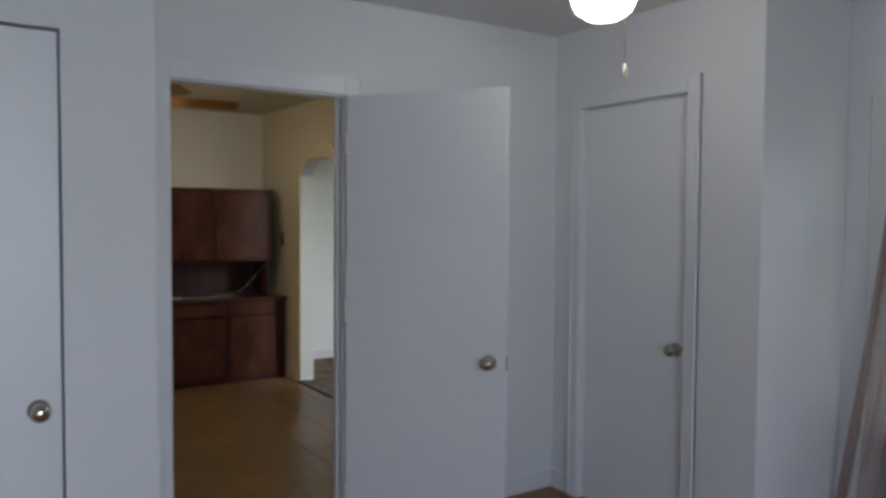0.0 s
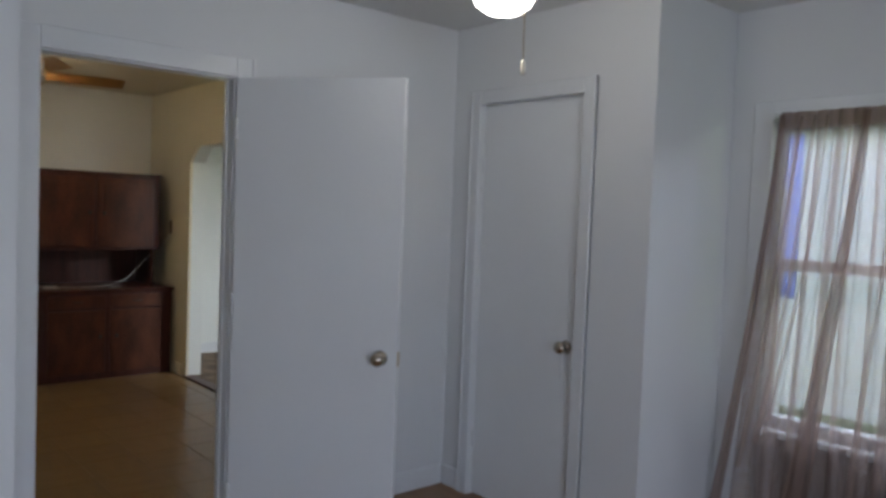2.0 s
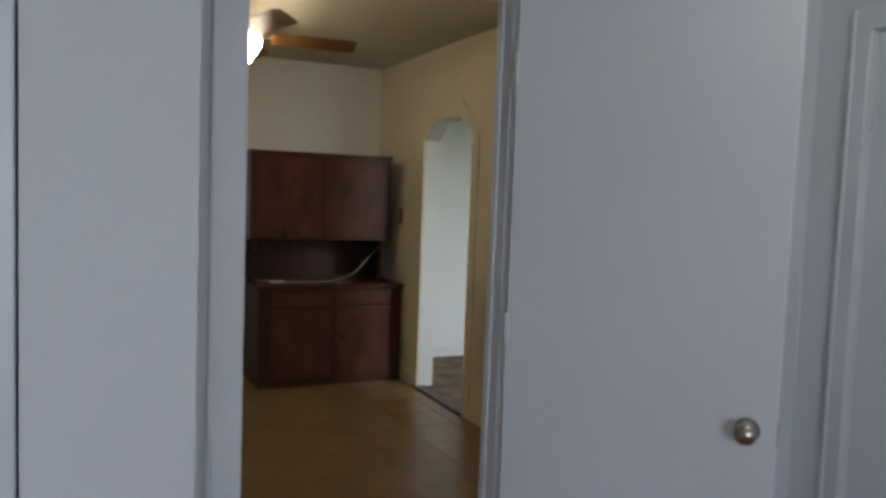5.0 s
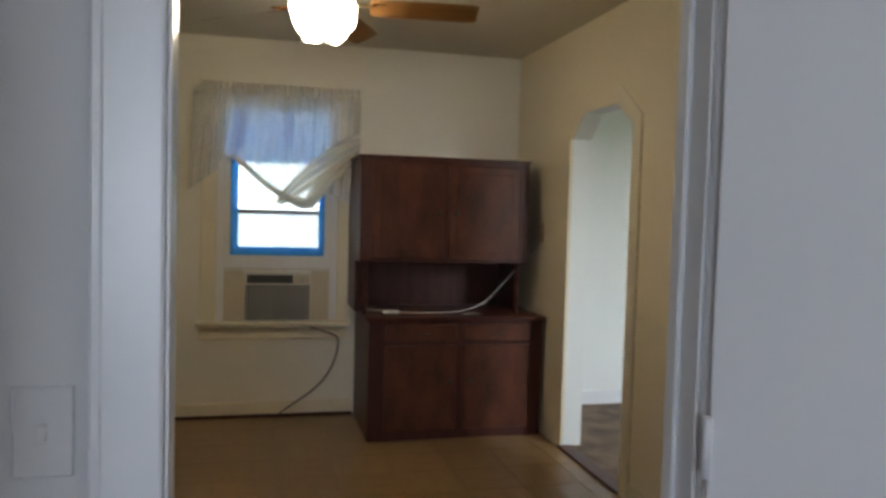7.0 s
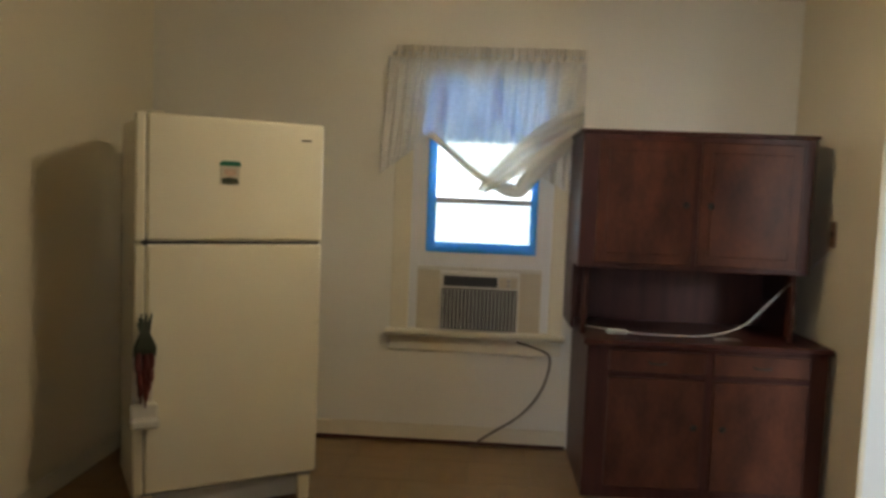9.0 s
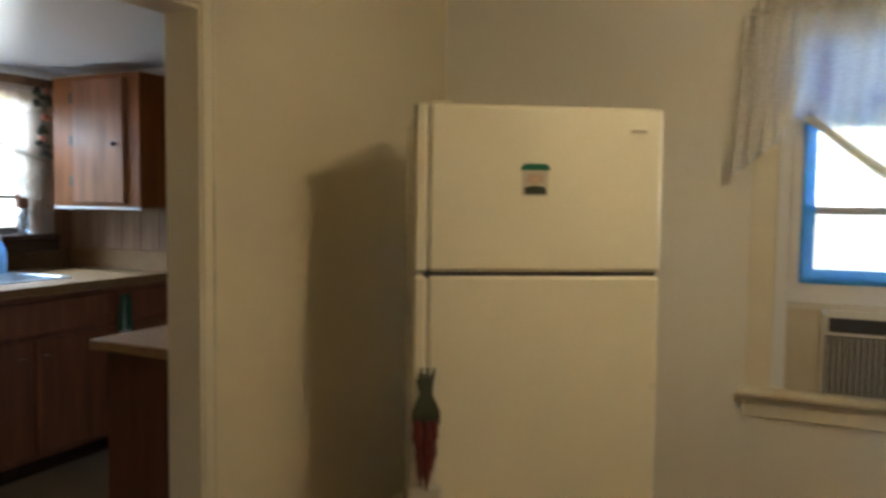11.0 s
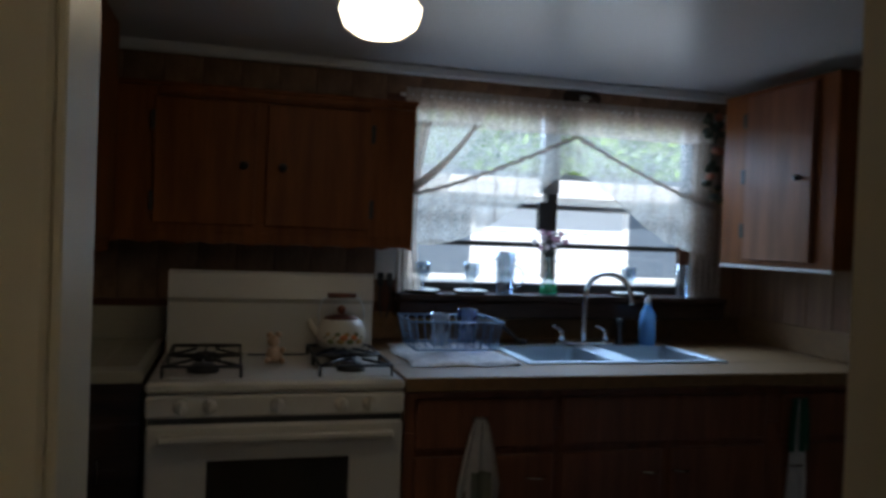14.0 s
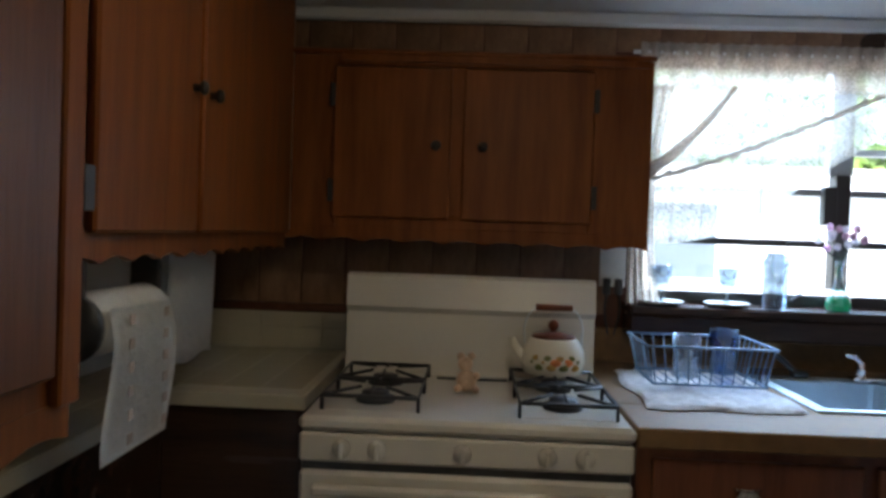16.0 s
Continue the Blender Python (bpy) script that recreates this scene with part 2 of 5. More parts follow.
BOUNCE_SLAB = material("pale_bounce_slab", (0.55, 0.55, 0.54), 0.85, vary=0.12, scale=2, fine=80, bump=0.08)
PALE_ROOF = material("pale_metal_roof", (0.55, 0.56, 0.58), 0.5, vary=0.06, scale=2)
SMOKE_GLASS = material("oven_glass", (0.01, 0.01, 0.012), 0.08, spec=0.6, bump=0)
LACE = sheer("cream_lace", (0.62, 0.56, 0.48), 0.46, 150, 0.22)
LACE_DENSE = sheer("cream_lace_band", (0.54, 0.44, 0.36), 0.18, 130, 0.18)
LACE_CORD = sheer("gathered_lace", (0.52, 0.44, 0.37), 0.12, 200, 0.12)
LACE_THIN = sheer("thin_lace", (0.66, 0.62, 0.56), 0.62, 150, 0.28)
VALANCE = sheer("ivory_valance", (0.86, 0.84, 0.80), 0.22, 160, 0.10)
VALANCE_SWAG = sheer("ivory_swag", (0.80, 0.76, 0.68), 0.08, 160, 0.06)
SHEER_TAUPE = sheer("taupe_sheer", (0.47, 0.37, 0.33), 0.50, 300, 0.06)
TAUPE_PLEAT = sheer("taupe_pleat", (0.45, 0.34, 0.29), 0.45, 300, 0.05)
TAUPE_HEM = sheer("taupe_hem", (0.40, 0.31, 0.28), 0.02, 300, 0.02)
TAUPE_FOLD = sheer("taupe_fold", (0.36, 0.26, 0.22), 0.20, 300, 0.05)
GLOBE_GLOW = glow("lit_opal_globe", (1.0, 0.97, 0.92), 2.1)
FAN_GLOW = glow("lit_tulip_shade", (1.0, 0.87, 0.65), 5.0)
DOME_GLOW = glow("lit_kitchen_dome", (1.0, 0.84, 0.58), 3.8)
SIDING = material("white_siding", (0.62, 0.66, 0.70), 0.6, vary=0.05)
GRASS = material("lawn", (0.10, 0.16, 0.05), 0.9, vary=0.4, scale=3, fine=60, bump=0.2)
FOLIAGE = material("tree_leaves", (0.16, 0.27, 0.06), 0.7, vary=0.4, scale=4, island=0.4)
BARK = material("bark", (0.10, 0.075, 0.05), 0.9, vary=0.3)
DARK_PANE = material("house_window", (0.10, 0.13, 0.17), 0.1)
ROOFING = material("roof_shingle", (0.20, 0.19, 0.18), 0.9, vary=0.2)

# ---- building helpers ----


def box(bm, x0, x1, y0, y1, z0, z1, bevel=0.0, segments=1):
    """Add a box, with its edges rounded by bevel."""
    vs = [bm.verts.new((x, y, z)) for x in (x0, x1) for y in (y0, y1) for z in (z0, z1)]
    fs = [bm.faces.new([vs[i] for i in q]) for q in ((0, 1, 3, 2), (4, 6, 7, 5), (0, 4, 5, 1), (2, 3, 7, 6), (0, 2, 6, 4), (1, 5, 7, 3))]
    if bevel:
        es = list({e for f in fs for e in f.edges})
        bmesh.ops.bevel(bm, geom=es, offset=bevel, segments=segments, affect="EDGES", profile=0.5)
    return bm


def boxes(*specs, bevel=0.0):
    bm = bmesh.new()
    for s in specs:
        box(bm, *s, bevel=bevel)
    return bm


def lathe(profile, n=24, centre=(0, 0, 0), bm=None, axis="z", lobes=0, depth=0.0):
    """Revolve (radius, height) points round an axis."""
    bm = bm or bmesh.new()
    rings = []
    for r, h in profile:
        ring = []
        for i in range(n):
            a = 2 * math.pi * i / n
            q = r * (1 + depth * math.cos(lobes * a)) if lobes else r
            p = (q * math.cos(a), q * math.sin(a), h)
            if axis == "x":
                p = (h, p[0], p[1])
            elif axis == "y":
                p = (p[0], h, p[1])
            ring.append(bm.verts.new(Vector(p) + Vector(centre)))
        rings.append(ring)
    for a, b in zip(rings, rings[1:]):
        for i in range(n):
            bm.faces.new((a[i], a[(i + 1) % n], b[(i + 1) % n], b[i]))
    if profile[0][0] > 1e-4:
        bm.faces.new(list(reversed(rings[0])))
    if profile[-1][0] > 1e-4:
        bm.faces.new(rings[-1])
    for f in bm.faces:
        f.smooth = True
    return bm


def tube(points, r, n=8, bm=None, smooth=0):
    """A round rod along points."""
    bm = bm or bmesh.new()
    pts = [Vector(p) for p in points]
    for _ in range(smooth):
        out = [pts[0]]
        for a, b in zip(pts, pts[1:]):
            out += [a.lerp(b, 0.25), a.lerp(b, 0.75)]
        pts = out + [pts[-1]]
    rings = []
    side = None
    for i, p in enumerate(pts):
        d = (pts[min(i + 1, len(pts) - 1)] - pts[max(i - 1, 0)]).normalized()
        if side is None:
            side = d.orthogonal().normalized()
        side = (side - d * side.dot(d)).normalized()
        up = d.cross(side)
        rr = r[i * len(r) // len(pts)] if isinstance(r, (list, tuple)) else r
        rings.append([bm.verts.new(p + rr * (math.cos(2 * math.pi * k / n) * side + math.sin(2 * math.pi * k / n) * up)) for k in range(n)])
    for a, b in zip(rings, rings[1:]):
        for k in range(n):
            bm.faces.new((a[k], a[(k + 1) % n], b[(k + 1) % n], b[k])).smooth = True
    bm.faces.new(list(reversed(rings[0])))
    bm.faces.new(rings[-1])
    return bm


def prism(outline, a0, a1, axis, bm=None):
    """Extrude a 2D outline along an axis from a0 to a1. For axis x the outline is (y, z), for y (x, z), for z (x, y)."""
    bm = bm or bmesh.new()
    put = {"x": lambda u, v, a: (a, u, v), "y": lambda u, v, a: (u, a, v), "z": lambda u, v, a: (u, v, a)}[axis]
    lo = [bm.verts.new(put(u, v, a0)) for u, v in outline]
    hi = [bm.verts.new(put(u, v, a1)) for u, v in outline]
    n = len(outline)
    for i in range(n):
        bm.faces.new((lo[i], lo[(i + 1) % n], hi[(i + 1) % n], hi[i]))
    bm.faces.new(lo)
    bm.faces.new(hi)
    bmesh.ops.recalc_face_normals(bm, faces=bm.faces)
    return bm


def sheet(f, nu, nv, thick=0.0):
    """A surface f(u, v) over the unit square; with thick, a second skin behind it."""
    bm = bmesh.new()
    g = [[bm.verts.new(f(i / nu, j / nv)) for j in range(nv + 1)] for i in range(nu + 1)]
    for i in range(nu):
        for j in range(nv):
            bm.faces.new((g[i][j], g[i + 1][j], g[i + 1][j + 1], g[i][j + 1])).smooth = True
    if thick:
        bmesh.ops.solidify(bm, geom=bm.faces[:], thickness=thick)
    return bm


def ball(centre, r, bm=None, stretch=(1, 1, 1), n=12):
    bm = bm or bmesh.new()
    m = Matrix.Translation(centre) @ Matrix.Diagonal((r * stretch[0], r * stretch[1], r * stretch[2], 1))
    made = bmesh.ops.create_uvsphere(bm, u_segments=n, v_segments=max(6, n // 2), radius=1, matrix=m)
    for v in made["verts"]:
        for f in v.link_faces:
            f.smooth = True
    return bm


def finish(name, bm, mat):
    me = bpy.data.meshes.new(name)
    bmesh.ops.recalc_face_normals(bm, faces=bm.faces)
    bm.to_mesh(me)
    bm.free()
    me.materials.append(mat)
    return new(name, me)


def part(name, bm, mat, parent, label=""):
    ob = finish(name, bm, mat)
    ob.parent = parent
    if label:
        tagged(ob, label)
    return ob


def thing(name, label, category, m=None, group=""):
    ob = new(name)
    ob.empty_display_size = 0.05
    if m is not None:
        ob.matrix_world = m
    return tagged(ob, label, category, group)


def solid(name, bm, mat, label, category, kind=""):
    return tagged(finish(name, bm, mat), label, category, kind=kind)


def structure(name, bm, mat, label, category):
    return solid(name, bm, mat, label, category, "structure")


def pieces(name, mesh_bm, mat, parent, spots):
    """Alike pieces that share one mesh, as children of parent."""
    me = bpy.data.meshes.new(name)
    mesh_bm.to_mesh(me)
    mesh_bm.free()
    me.materials.append(mat)
    for p in spots:
        ob = new(name, me)
        ob.parent = parent
        ob.matrix_local = p
    return me


# ---- plan, in metres ----
CEIL, KCEIL = 2.45, 2.11
BED_N, DIN_S = 3.955, 4.03            # wall between bedroom and dining room
DOOR_L, DOOR_R, DOOR_H = 1.830, 2.594, 2.02
CLOSET_X, JOG_Y, BED_E = 3.86, 2.70, 4.48
ARCH_X, ARCH_X2 = 3.72, 3.85         # wall between dining room and parlour
DIN_N = 8.05
PART_K, PART_D = 0.13, 0.25          # wall between kitchen and dining room
OPEN_S, OPEN_N, OPEN_H = 5.62, 6.428, 1.90
KIT_W, KIT_N, KIT_S = -2.40, 8.13, 4.85
BW = (1.36, 2.495, 0.57, 1.94)        # bedroom window: y0, y1, z0, z1
DW = (1.70, 2.47, 0.64, 2.06)        # dining window: x0, x1, z0, z1
KW = (6.44, 7.84, 1.14, 1.97)        # kitchen window: y0, y1, z0, z1

# ---- floors and ceilings ----
structure("floor_bedroom", boxes((-1.3, 4.6, -1.7, 4.005, -0.12, 0.0)), BEDROOM_FLOOR, "brown wooden floorboards of the bedroom", "floor")
dining_floor = structure("floor_dining", boxes((0.19, ARCH_X + 0.06, 4.005, 8.15, -0.12, -0.004)), GROUT, "golden-brown square vinyl parquet tiles, worn and glossy", "floor")
structure("floor_kitchen", boxes((-2.5, 0.19, 4.75, 8.25, -0.12, 0.0)), KITCHEN_VINYL, "grey-brown sheet vinyl kitchen floor", "floor")
structure("floor_parlour", boxes((ARCH_X + 0.06, 6.6, 4.2, 8.15, -0.12, 0.008)), CARPET, "mottled brown carpet of the next room", "floor")
structure("threshold", boxes((ARCH_X - 0.02, ARCH_X + 0.07, 6.36, 7.13, 0.0, 0.014), bevel=0.004), MAHOGANY, "dark strip between vinyl tiles and carpet", "threshold")
structure("ceiling_bedroom", boxes((-1.3, 4.6, -1.7, 4.005, CEIL, CEIL + 0.1)), CEILING_WHITE, "matt white plaster bedroom ceiling", "ceiling")
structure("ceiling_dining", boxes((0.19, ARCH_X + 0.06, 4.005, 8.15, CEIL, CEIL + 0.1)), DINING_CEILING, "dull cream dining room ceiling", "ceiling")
structure("ceiling_kitchen", boxes((-2.5, 0.19, 4.75, 8.25, KCEIL, KCEIL + 0.42)), KITCHEN_CEILING, "low glossy white painted kitchen ceiling", "ceiling")
structure("ceiling_parlour", boxes((ARCH_X + 0.06, 6.6, 4.2, 8.15, CEIL, CEIL + 0.1)), CEILING_WHITE, "white ceiling of the next room", "ceiling")

# ---- bedroom walls ----
structure("wall_bedroom_north", boxes(
    (1.64, DOOR_L, BED_N, 4.005, 0, CEIL), (DOOR_R, CLOSET_X, BED_N, 4.005, 0, CEIL), (DOOR_L, DOOR_R, BED_N, 4.005, DOOR_H, CEIL)),
    BEDROOM_PAINT, "white painted bedroom wall round the doorway", "wall")
structure("wall_closet_west", boxes(
    (1.37, 1.64, 3.35, 4.005, 0, CEIL), (0.60, 1.37, 3.35, 3.45, 2.03, CEIL), (-1.3, 0.60, 3.35, 3.45, 0, CEIL), (-1.3, 1.37, 3.93, 4.005, 0, CEIL)),
    BEDROOM_PAINT, "white painted wall of the built-in closet", "wall")
structure("wall_closet_east", boxes(
    (CLOSET_X, CLOSET_X + 0.1, 3.74, 4.005, 0, CEIL), (CLOSET_X, CLOSET_X + 0.1, JOG_Y, 3.07, 0, CEIL), (CLOSET_X, CLOSET_X + 0.1, 3.07, 3.74, 2.04, CEIL),
    (CLOSET_X + 0.1, BED_E, JOG_Y, JOG_Y + 0.1, 0, CEIL), (CLOSET_X + 0.1, 4.6, 3.93, 4.005, 0, CEIL)),
    BEDROOM_PAINT, "white painted wall of the projecting closet", "wall")
y0, y1, z0, z1 = BW
structure("wall_bedroom_east", boxes(
    (BED_E, 4.6, y1, 4.005, 0, CEIL), (BED_E, 4.6, -1.7, y0, 0, CEIL), (BED_E, 4.6, y0, y1, 0, z0), (BED_E, 4.6, y0, y1, z1, CEIL)),
    BEDROOM_PAINT, "white painted bedroom wall with the window", "wall")
structure("wall_bedroom_south", boxes(
    (-1.3, 0.2, -1.7, -1.6, 0, CEIL), (1.8, 4.6, -1.7, -1.6, 0, CEIL), (0.2, 1.8, -1.7, -1.6, 0, 0.75), (0.2, 1.8, -1.7, -1.6, 2.05, CEIL)),
    BEDROOM_PAINT, "white painted bedroom wall", "wall")
structure("wall_bedroom_west", boxes((-1.4, -1.3, -1.7, 4.005, 0, CEIL)), BEDROOM_PAINT, "white painted bedroom wall", "wall")

# ---- dining room walls ----
structure("wall_dining_south", boxes(
    (0.19, DOOR_L, 4.005, DIN_S, 0, CEIL), (DOOR_R, ARCH_X, 4.005, DIN_S, 0, CEIL), (DOOR_L, DOOR_R, 4.005, DIN_S, DOOR_H, CEIL)),
    DINING_PAINT, "cream painted dining room wall", "wall")
x0, x1, z0, z1 = DW
# Paler, greyer cream than the other dining room walls.
structure("wall_dining_north", boxes(
    (0.19, x0, DIN_N, 8.15, 0, CEIL), (x1, ARCH_X, DIN_N, 8.15, 0, CEIL), (x0, x1, DIN_N, 8.15, 0, z0), (x0, x1, DIN_N, 8.15, z1, CEIL)),
    NORTH_CREAM, "paler cream dining room wall with the window", "wall")


def arch_wall(a0, a1):
    bm = prism([(4.005, 0), (6.35, 0), (6.35, 1.83), (6.53, 1.955), (6.53, CEIL), (4.005, CEIL)], a0, a1, "x")
    prism([(6.53, 1.955), (6.98, 1.955), (6.98, CEIL), (6.53, CEIL)], a0, a1, "x", bm)
    return prism([(7.13, 0), (8.15, 0), (8.15, CEIL), (6.98, CEIL), (6.98, 1.955), (7.13, 1.82)], a0, a1, "x", bm)


structure("wall_dining_east", arch_wall(ARCH_X, ARCH_X + 0.02), DINING_PAINT, "cream painted wall with a clipped-corner archway", "wall")
structure("wall_parlour_west", arch_wall(ARCH_X + 0.02, ARCH_X2), PARLOUR_PAINT, "white painted wall and reveal of the archway", "wall")
structure("wall_parlour_north", boxes((ARCH_X2, 6.6, DIN_N, 8.15, 0, CEIL)), PARLOUR_PAINT, "white painted wall of the next room", "wall")
structure("wall_parlour_east", boxes((6.5, 6.6, 4.2, DIN_N, 0, CEIL)), PARLOUR_PAINT, "white painted wall of the next room", "wall")
structure("wall_parlour_south", boxes((ARCH_X2, 4.7, 4.2, 4.3, 0, CEIL), (6.1, 6.5, 4.2, 4.3, 0, CEIL), (4.7, 6.1, 4.2, 4.3, 0, 0.8), (4.7, 6.1, 4.2, 4.3, 2.1, CEIL)),
          PARLOUR_PAINT, "white painted wall of the next room with a window", "wall")
structure("wall_dining_west", boxes(
    (0.19, PART_D, 4.005, OPEN_S, 0, CEIL), (0.19, PART_D, OPEN_N, 8.15, 0, CEIL), (0.19, PART_D, OPEN_S, OPEN_N, OPEN_H, CEIL)),
    DINING_PAINT, "cream painted wall with the kitchen opening", "wall")
structure("wall_kitchen_east", boxes(
    (PART_K, 0.19, 4.75, OPEN_S, 0, CEIL), (PART_K, 0.19, OPEN_N, 8.25, 0, CEIL), (PART_K, 0.19, OPEN_S, OPEN_N, OPEN_H, CEIL)),
    PARLOUR_PAINT, "pale painted kitchen side of the partition", "wall")

# ---- kitchen walls ----
y0, y1, z0, z1 = KW
kitchen_wall = structure("wall_kitchen_west", boxes(
    (-2.5, KIT_W, 4.75, y0, 0, KCEIL), (-2.5, KIT_W, y1, 8.25, 0, KCEIL), (-2.5, KIT_W, y0, y1, 0, z0), (-2.5, KIT_W, y0, y1, z1, KCEIL)),
    CABINET_DARK, "dark wood panelled kitchen wall with the window", "wall")
kitchen_north = structure("wall_kitchen_north", boxes((-2.4, PART_K, KIT_N, 8.25, 0, KCEIL)), CABINET_DARK, "dark wood panelled kitchen wall", "wall")
structure("wall_kitchen_south", boxes((-2.4, PART_K, 4.75, KIT_S, 0, KCEIL)), PARLOUR_PAINT, "pale kitchen wall behind the cabinets", "wall")

# ---- baseboards, casings and mouldings ----


def baseboard(name, x0, x1, y0, y1, mat, h=0.11):
    structure(name, boxes((x0, x1, y0, y1, 0, h), bevel=0.006), mat, "painted wooden baseboard", "baseboard")


baseboard("baseboard", 2.69, CLOSET_X - 0.014, BED_N - 0.014, BED_N, TRIM_WHITE)
baseboard("baseboard", CLOSET_X - 0.014, CLOSET_X, 3.82, BED_N, TRIM_WHITE)
baseboard("baseboard", CLOSET_X - 0.014, CLOSET_X, JOG_Y, 2.99, TRIM_WHITE)
baseboard("baseboard", CLOSET_X, BED_E, JOG_Y - 0.014, JOG_Y, TRIM_WHITE)
baseboard("baseboard", BED_E - 0.014, BED_E, -1.6, JOG_Y - 0.014, TRIM_WHITE)
baseboard("baseboard", 0.72, 2.59, DIN_N - 0.014, DIN_N, TRIM_CREAM, 0.10)
structure("shoe_moulding", boxes((0.72, 2.59, DIN_N - 0.028, DIN_N - 0.0145, 0.0, 0.02), bevel=0.004), MAHOGANY, "dark quarter-round strip below the baseboard", "moulding")
baseboard("baseboard", ARCH_X - 0.014, ARCH_X, 7.21, 7.38, TRIM_CREAM, 0.10)
baseboard("baseboard", ARCH_X - 0.014, ARCH_X, DIN_S, 6.26, TRIM_CREAM, 0.10)
baseboard("baseboard", PART_D, PART_D + 0.014, OPEN_N + 0.08, DIN_N, TRIM_CREAM, 0.10)
baseboard("baseboard", ARCH_X2, 6.5, DIN_N - 0.014, DIN_N, TRIM_WHITE)


def casing(name, axis, face, side, a0, a1, h, mat, label, width=0.085, depth=0.018, sill=None):
    """Boards round an opening on one face of a wall; axis is the wall's normal."""
    f0, f1 = sorted((face, face + side * depth))
    g0, g1 = sorted((face, face + side * (depth + 0.006)))
    low = 0 if sill is None else sill
    runs = [(a0 - width, a0, low, h + width), (a1, a1 + width, low, h + width), (a0, a1, h, h + width)]
    bead = [(a0 - width, a0 - width + 0.014, low, h + width), (a1 + width - 0.014, a1 + width, low, h + width)]
    bm = bmesh.new()
    for u0, u1, v0, v1 in runs:
        box(bm, *((f0, f1, u0, u1) if axis == "x" else (u0, u1, f0, f1)), v0, v1, bevel=0.004)
    for u0, u1, v0, v1 in bead:
        box(bm, *((g0, g1, u0, u1) if axis == "x" else (u0, u1, g0, g1)), v0, v1 + 0.002, bevel=0.003)
    return structure(name, bm, mat, label, "door casing")


casing("trim_bedroom_doorway", "y", BED_N, -1, DOOR_L, DOOR_R, DOOR_H, TRIM_WHITE, "white painted casing of the bedroom doorway")
casing("trim_dining_doorway", "y", DIN_S, 1, DOOR_L, DOOR_R, DOOR_H, TRIM_CREAM, "cream painted casing of the bedroom doorway", 0.085, 0.006)
casing("trim_closet_door", "x", CLOSET_X, -1, 3.07, 3.74, 2.04, TRIM_WHITE, "white painted casing of the closet door", 0.07)
casing("trim_kitchen_opening", "x", PART_D, 1, OPEN_S, OPEN_N, OPEN_H, TRIM_CREAM, "cream casing of the kitchen opening", 0.05, 0.012)
structure("trim_doorway_jamb", boxes(
    (DOOR_L, DOOR_L + 0.006, BED_N - 0.004, DIN_S + 0.004, 0, DOOR_H), (DOOR_R - 0.006, DOOR_R, BED_N - 0.004, DIN_S + 0.004, 0, DOOR_H),
    (DOOR_L + 0.006, DOOR_R - 0.006, BED_N - 0.004, DIN_S + 0.004, DOOR_H - 0.008, DOOR_H),
    (DOOR_R - 0.014, DOOR_R - 0.006, 4.0, 4.03, 0, DOOR_H - 0.008), bevel=0.002),
    TRIM_WHITE, "glossy white door jamb with stops", "door jamb")
structure("trim_kitchen_jamb", boxes(
    (PART_K - 0.004, PART_D + 0.004, OPEN_S, OPEN_S + 0.008, 0, OPEN_H), (PART_K - 0.004, PART_D + 0.004, OPEN_N - 0.008, OPEN_N, 0, OPEN_H),
    (PART_K - 0.004, PART_D + 0.004, OPEN_S + 0.008, OPEN_N - 0.008, OPEN_H - 0.014, OPEN_H), bevel=0.002),
    TRIM_CREAM, "cream painted reveal of the kitchen opening", "door jamb")
# flat boards round the archway, with clipped corners
bm = bmesh.new()
off = 0.085
prism([(6.35 - off, 0), (6.35, 0), (6.35, 1.83), (6.35 - off, 1.87)], ARCH_X - 0.014, ARCH_X, "x", bm)
prism([(6.35 - off, 1.87), (6.35, 1.83), (6.53, 1.955), (6.51, 2.05)], ARCH_X - 0.014, ARCH_X, "x", bm)
structure("trim_archway", bm, TRIM_CREAM, "flat cream board round the archway", "door casing")
structure("crown_moulding", boxes(
    (KIT_W, KIT_W + 0.035, KIT_S, KIT_N, KCEIL - 0.045, KCEIL - 0.001), (KIT_W + 0.035, PART_K, KIT_N - 0.035, KIT_N, KCEIL - 0.045, KCEIL - 0.001), bevel=0.008),
    TRIM_WHITE, "narrow white moulding under the kitchen ceiling", "moulding")

# ---- doors ----


def knob(parent, centre, out, mat, label, name="door_knob"):
    """Round door knob with its rose; out is the axis and sign."""
    s = 1 if out[0] != "-" else -1
    prof = [(0.030, 0), (0.032, 0.004 * s), (0.014, 0.010 * s), (0.012, 0.026 * s), (0.024, 0.034 * s), (0.029, 0.048 * s), (0.024, 0.060 * s), (0.010, 0.066 * s), (0.0001, 0.067 * s)]
    return part(name, lathe(prof, 20, centre, axis=out[-1]), mat, parent, label)


def hinge(parent, x, y, z, mat=TRIM_WHITE):
    part("hinge", tube([(x, y, z - 0.045), (x, y, z + 0.045)], 0.007, 8), mat, parent)


bd = thing("door_bedroom", "white flush bedroom door, swung open, with a brass knob", "door",
           Matrix.Translation((DOOR_R + 0.006, BED_N - 0.030, 0)) @ pose(0, 0, 0, 0, 0, -53.4))
tagged(bd, kind="structure")
part("door_leaf", boxes((0.0, 0.745, -0.018, 0.018, 0.012, 2.015), bevel=0.003), DOOR_WHITE, bd)
knob(bd, (0.675, -0.018, 0.868), "-y", NICKEL, "worn shiny metal knob")
knob(bd, (0.675, 0.018, 0.868), "y", NICKEL, "worn shiny metal knob")
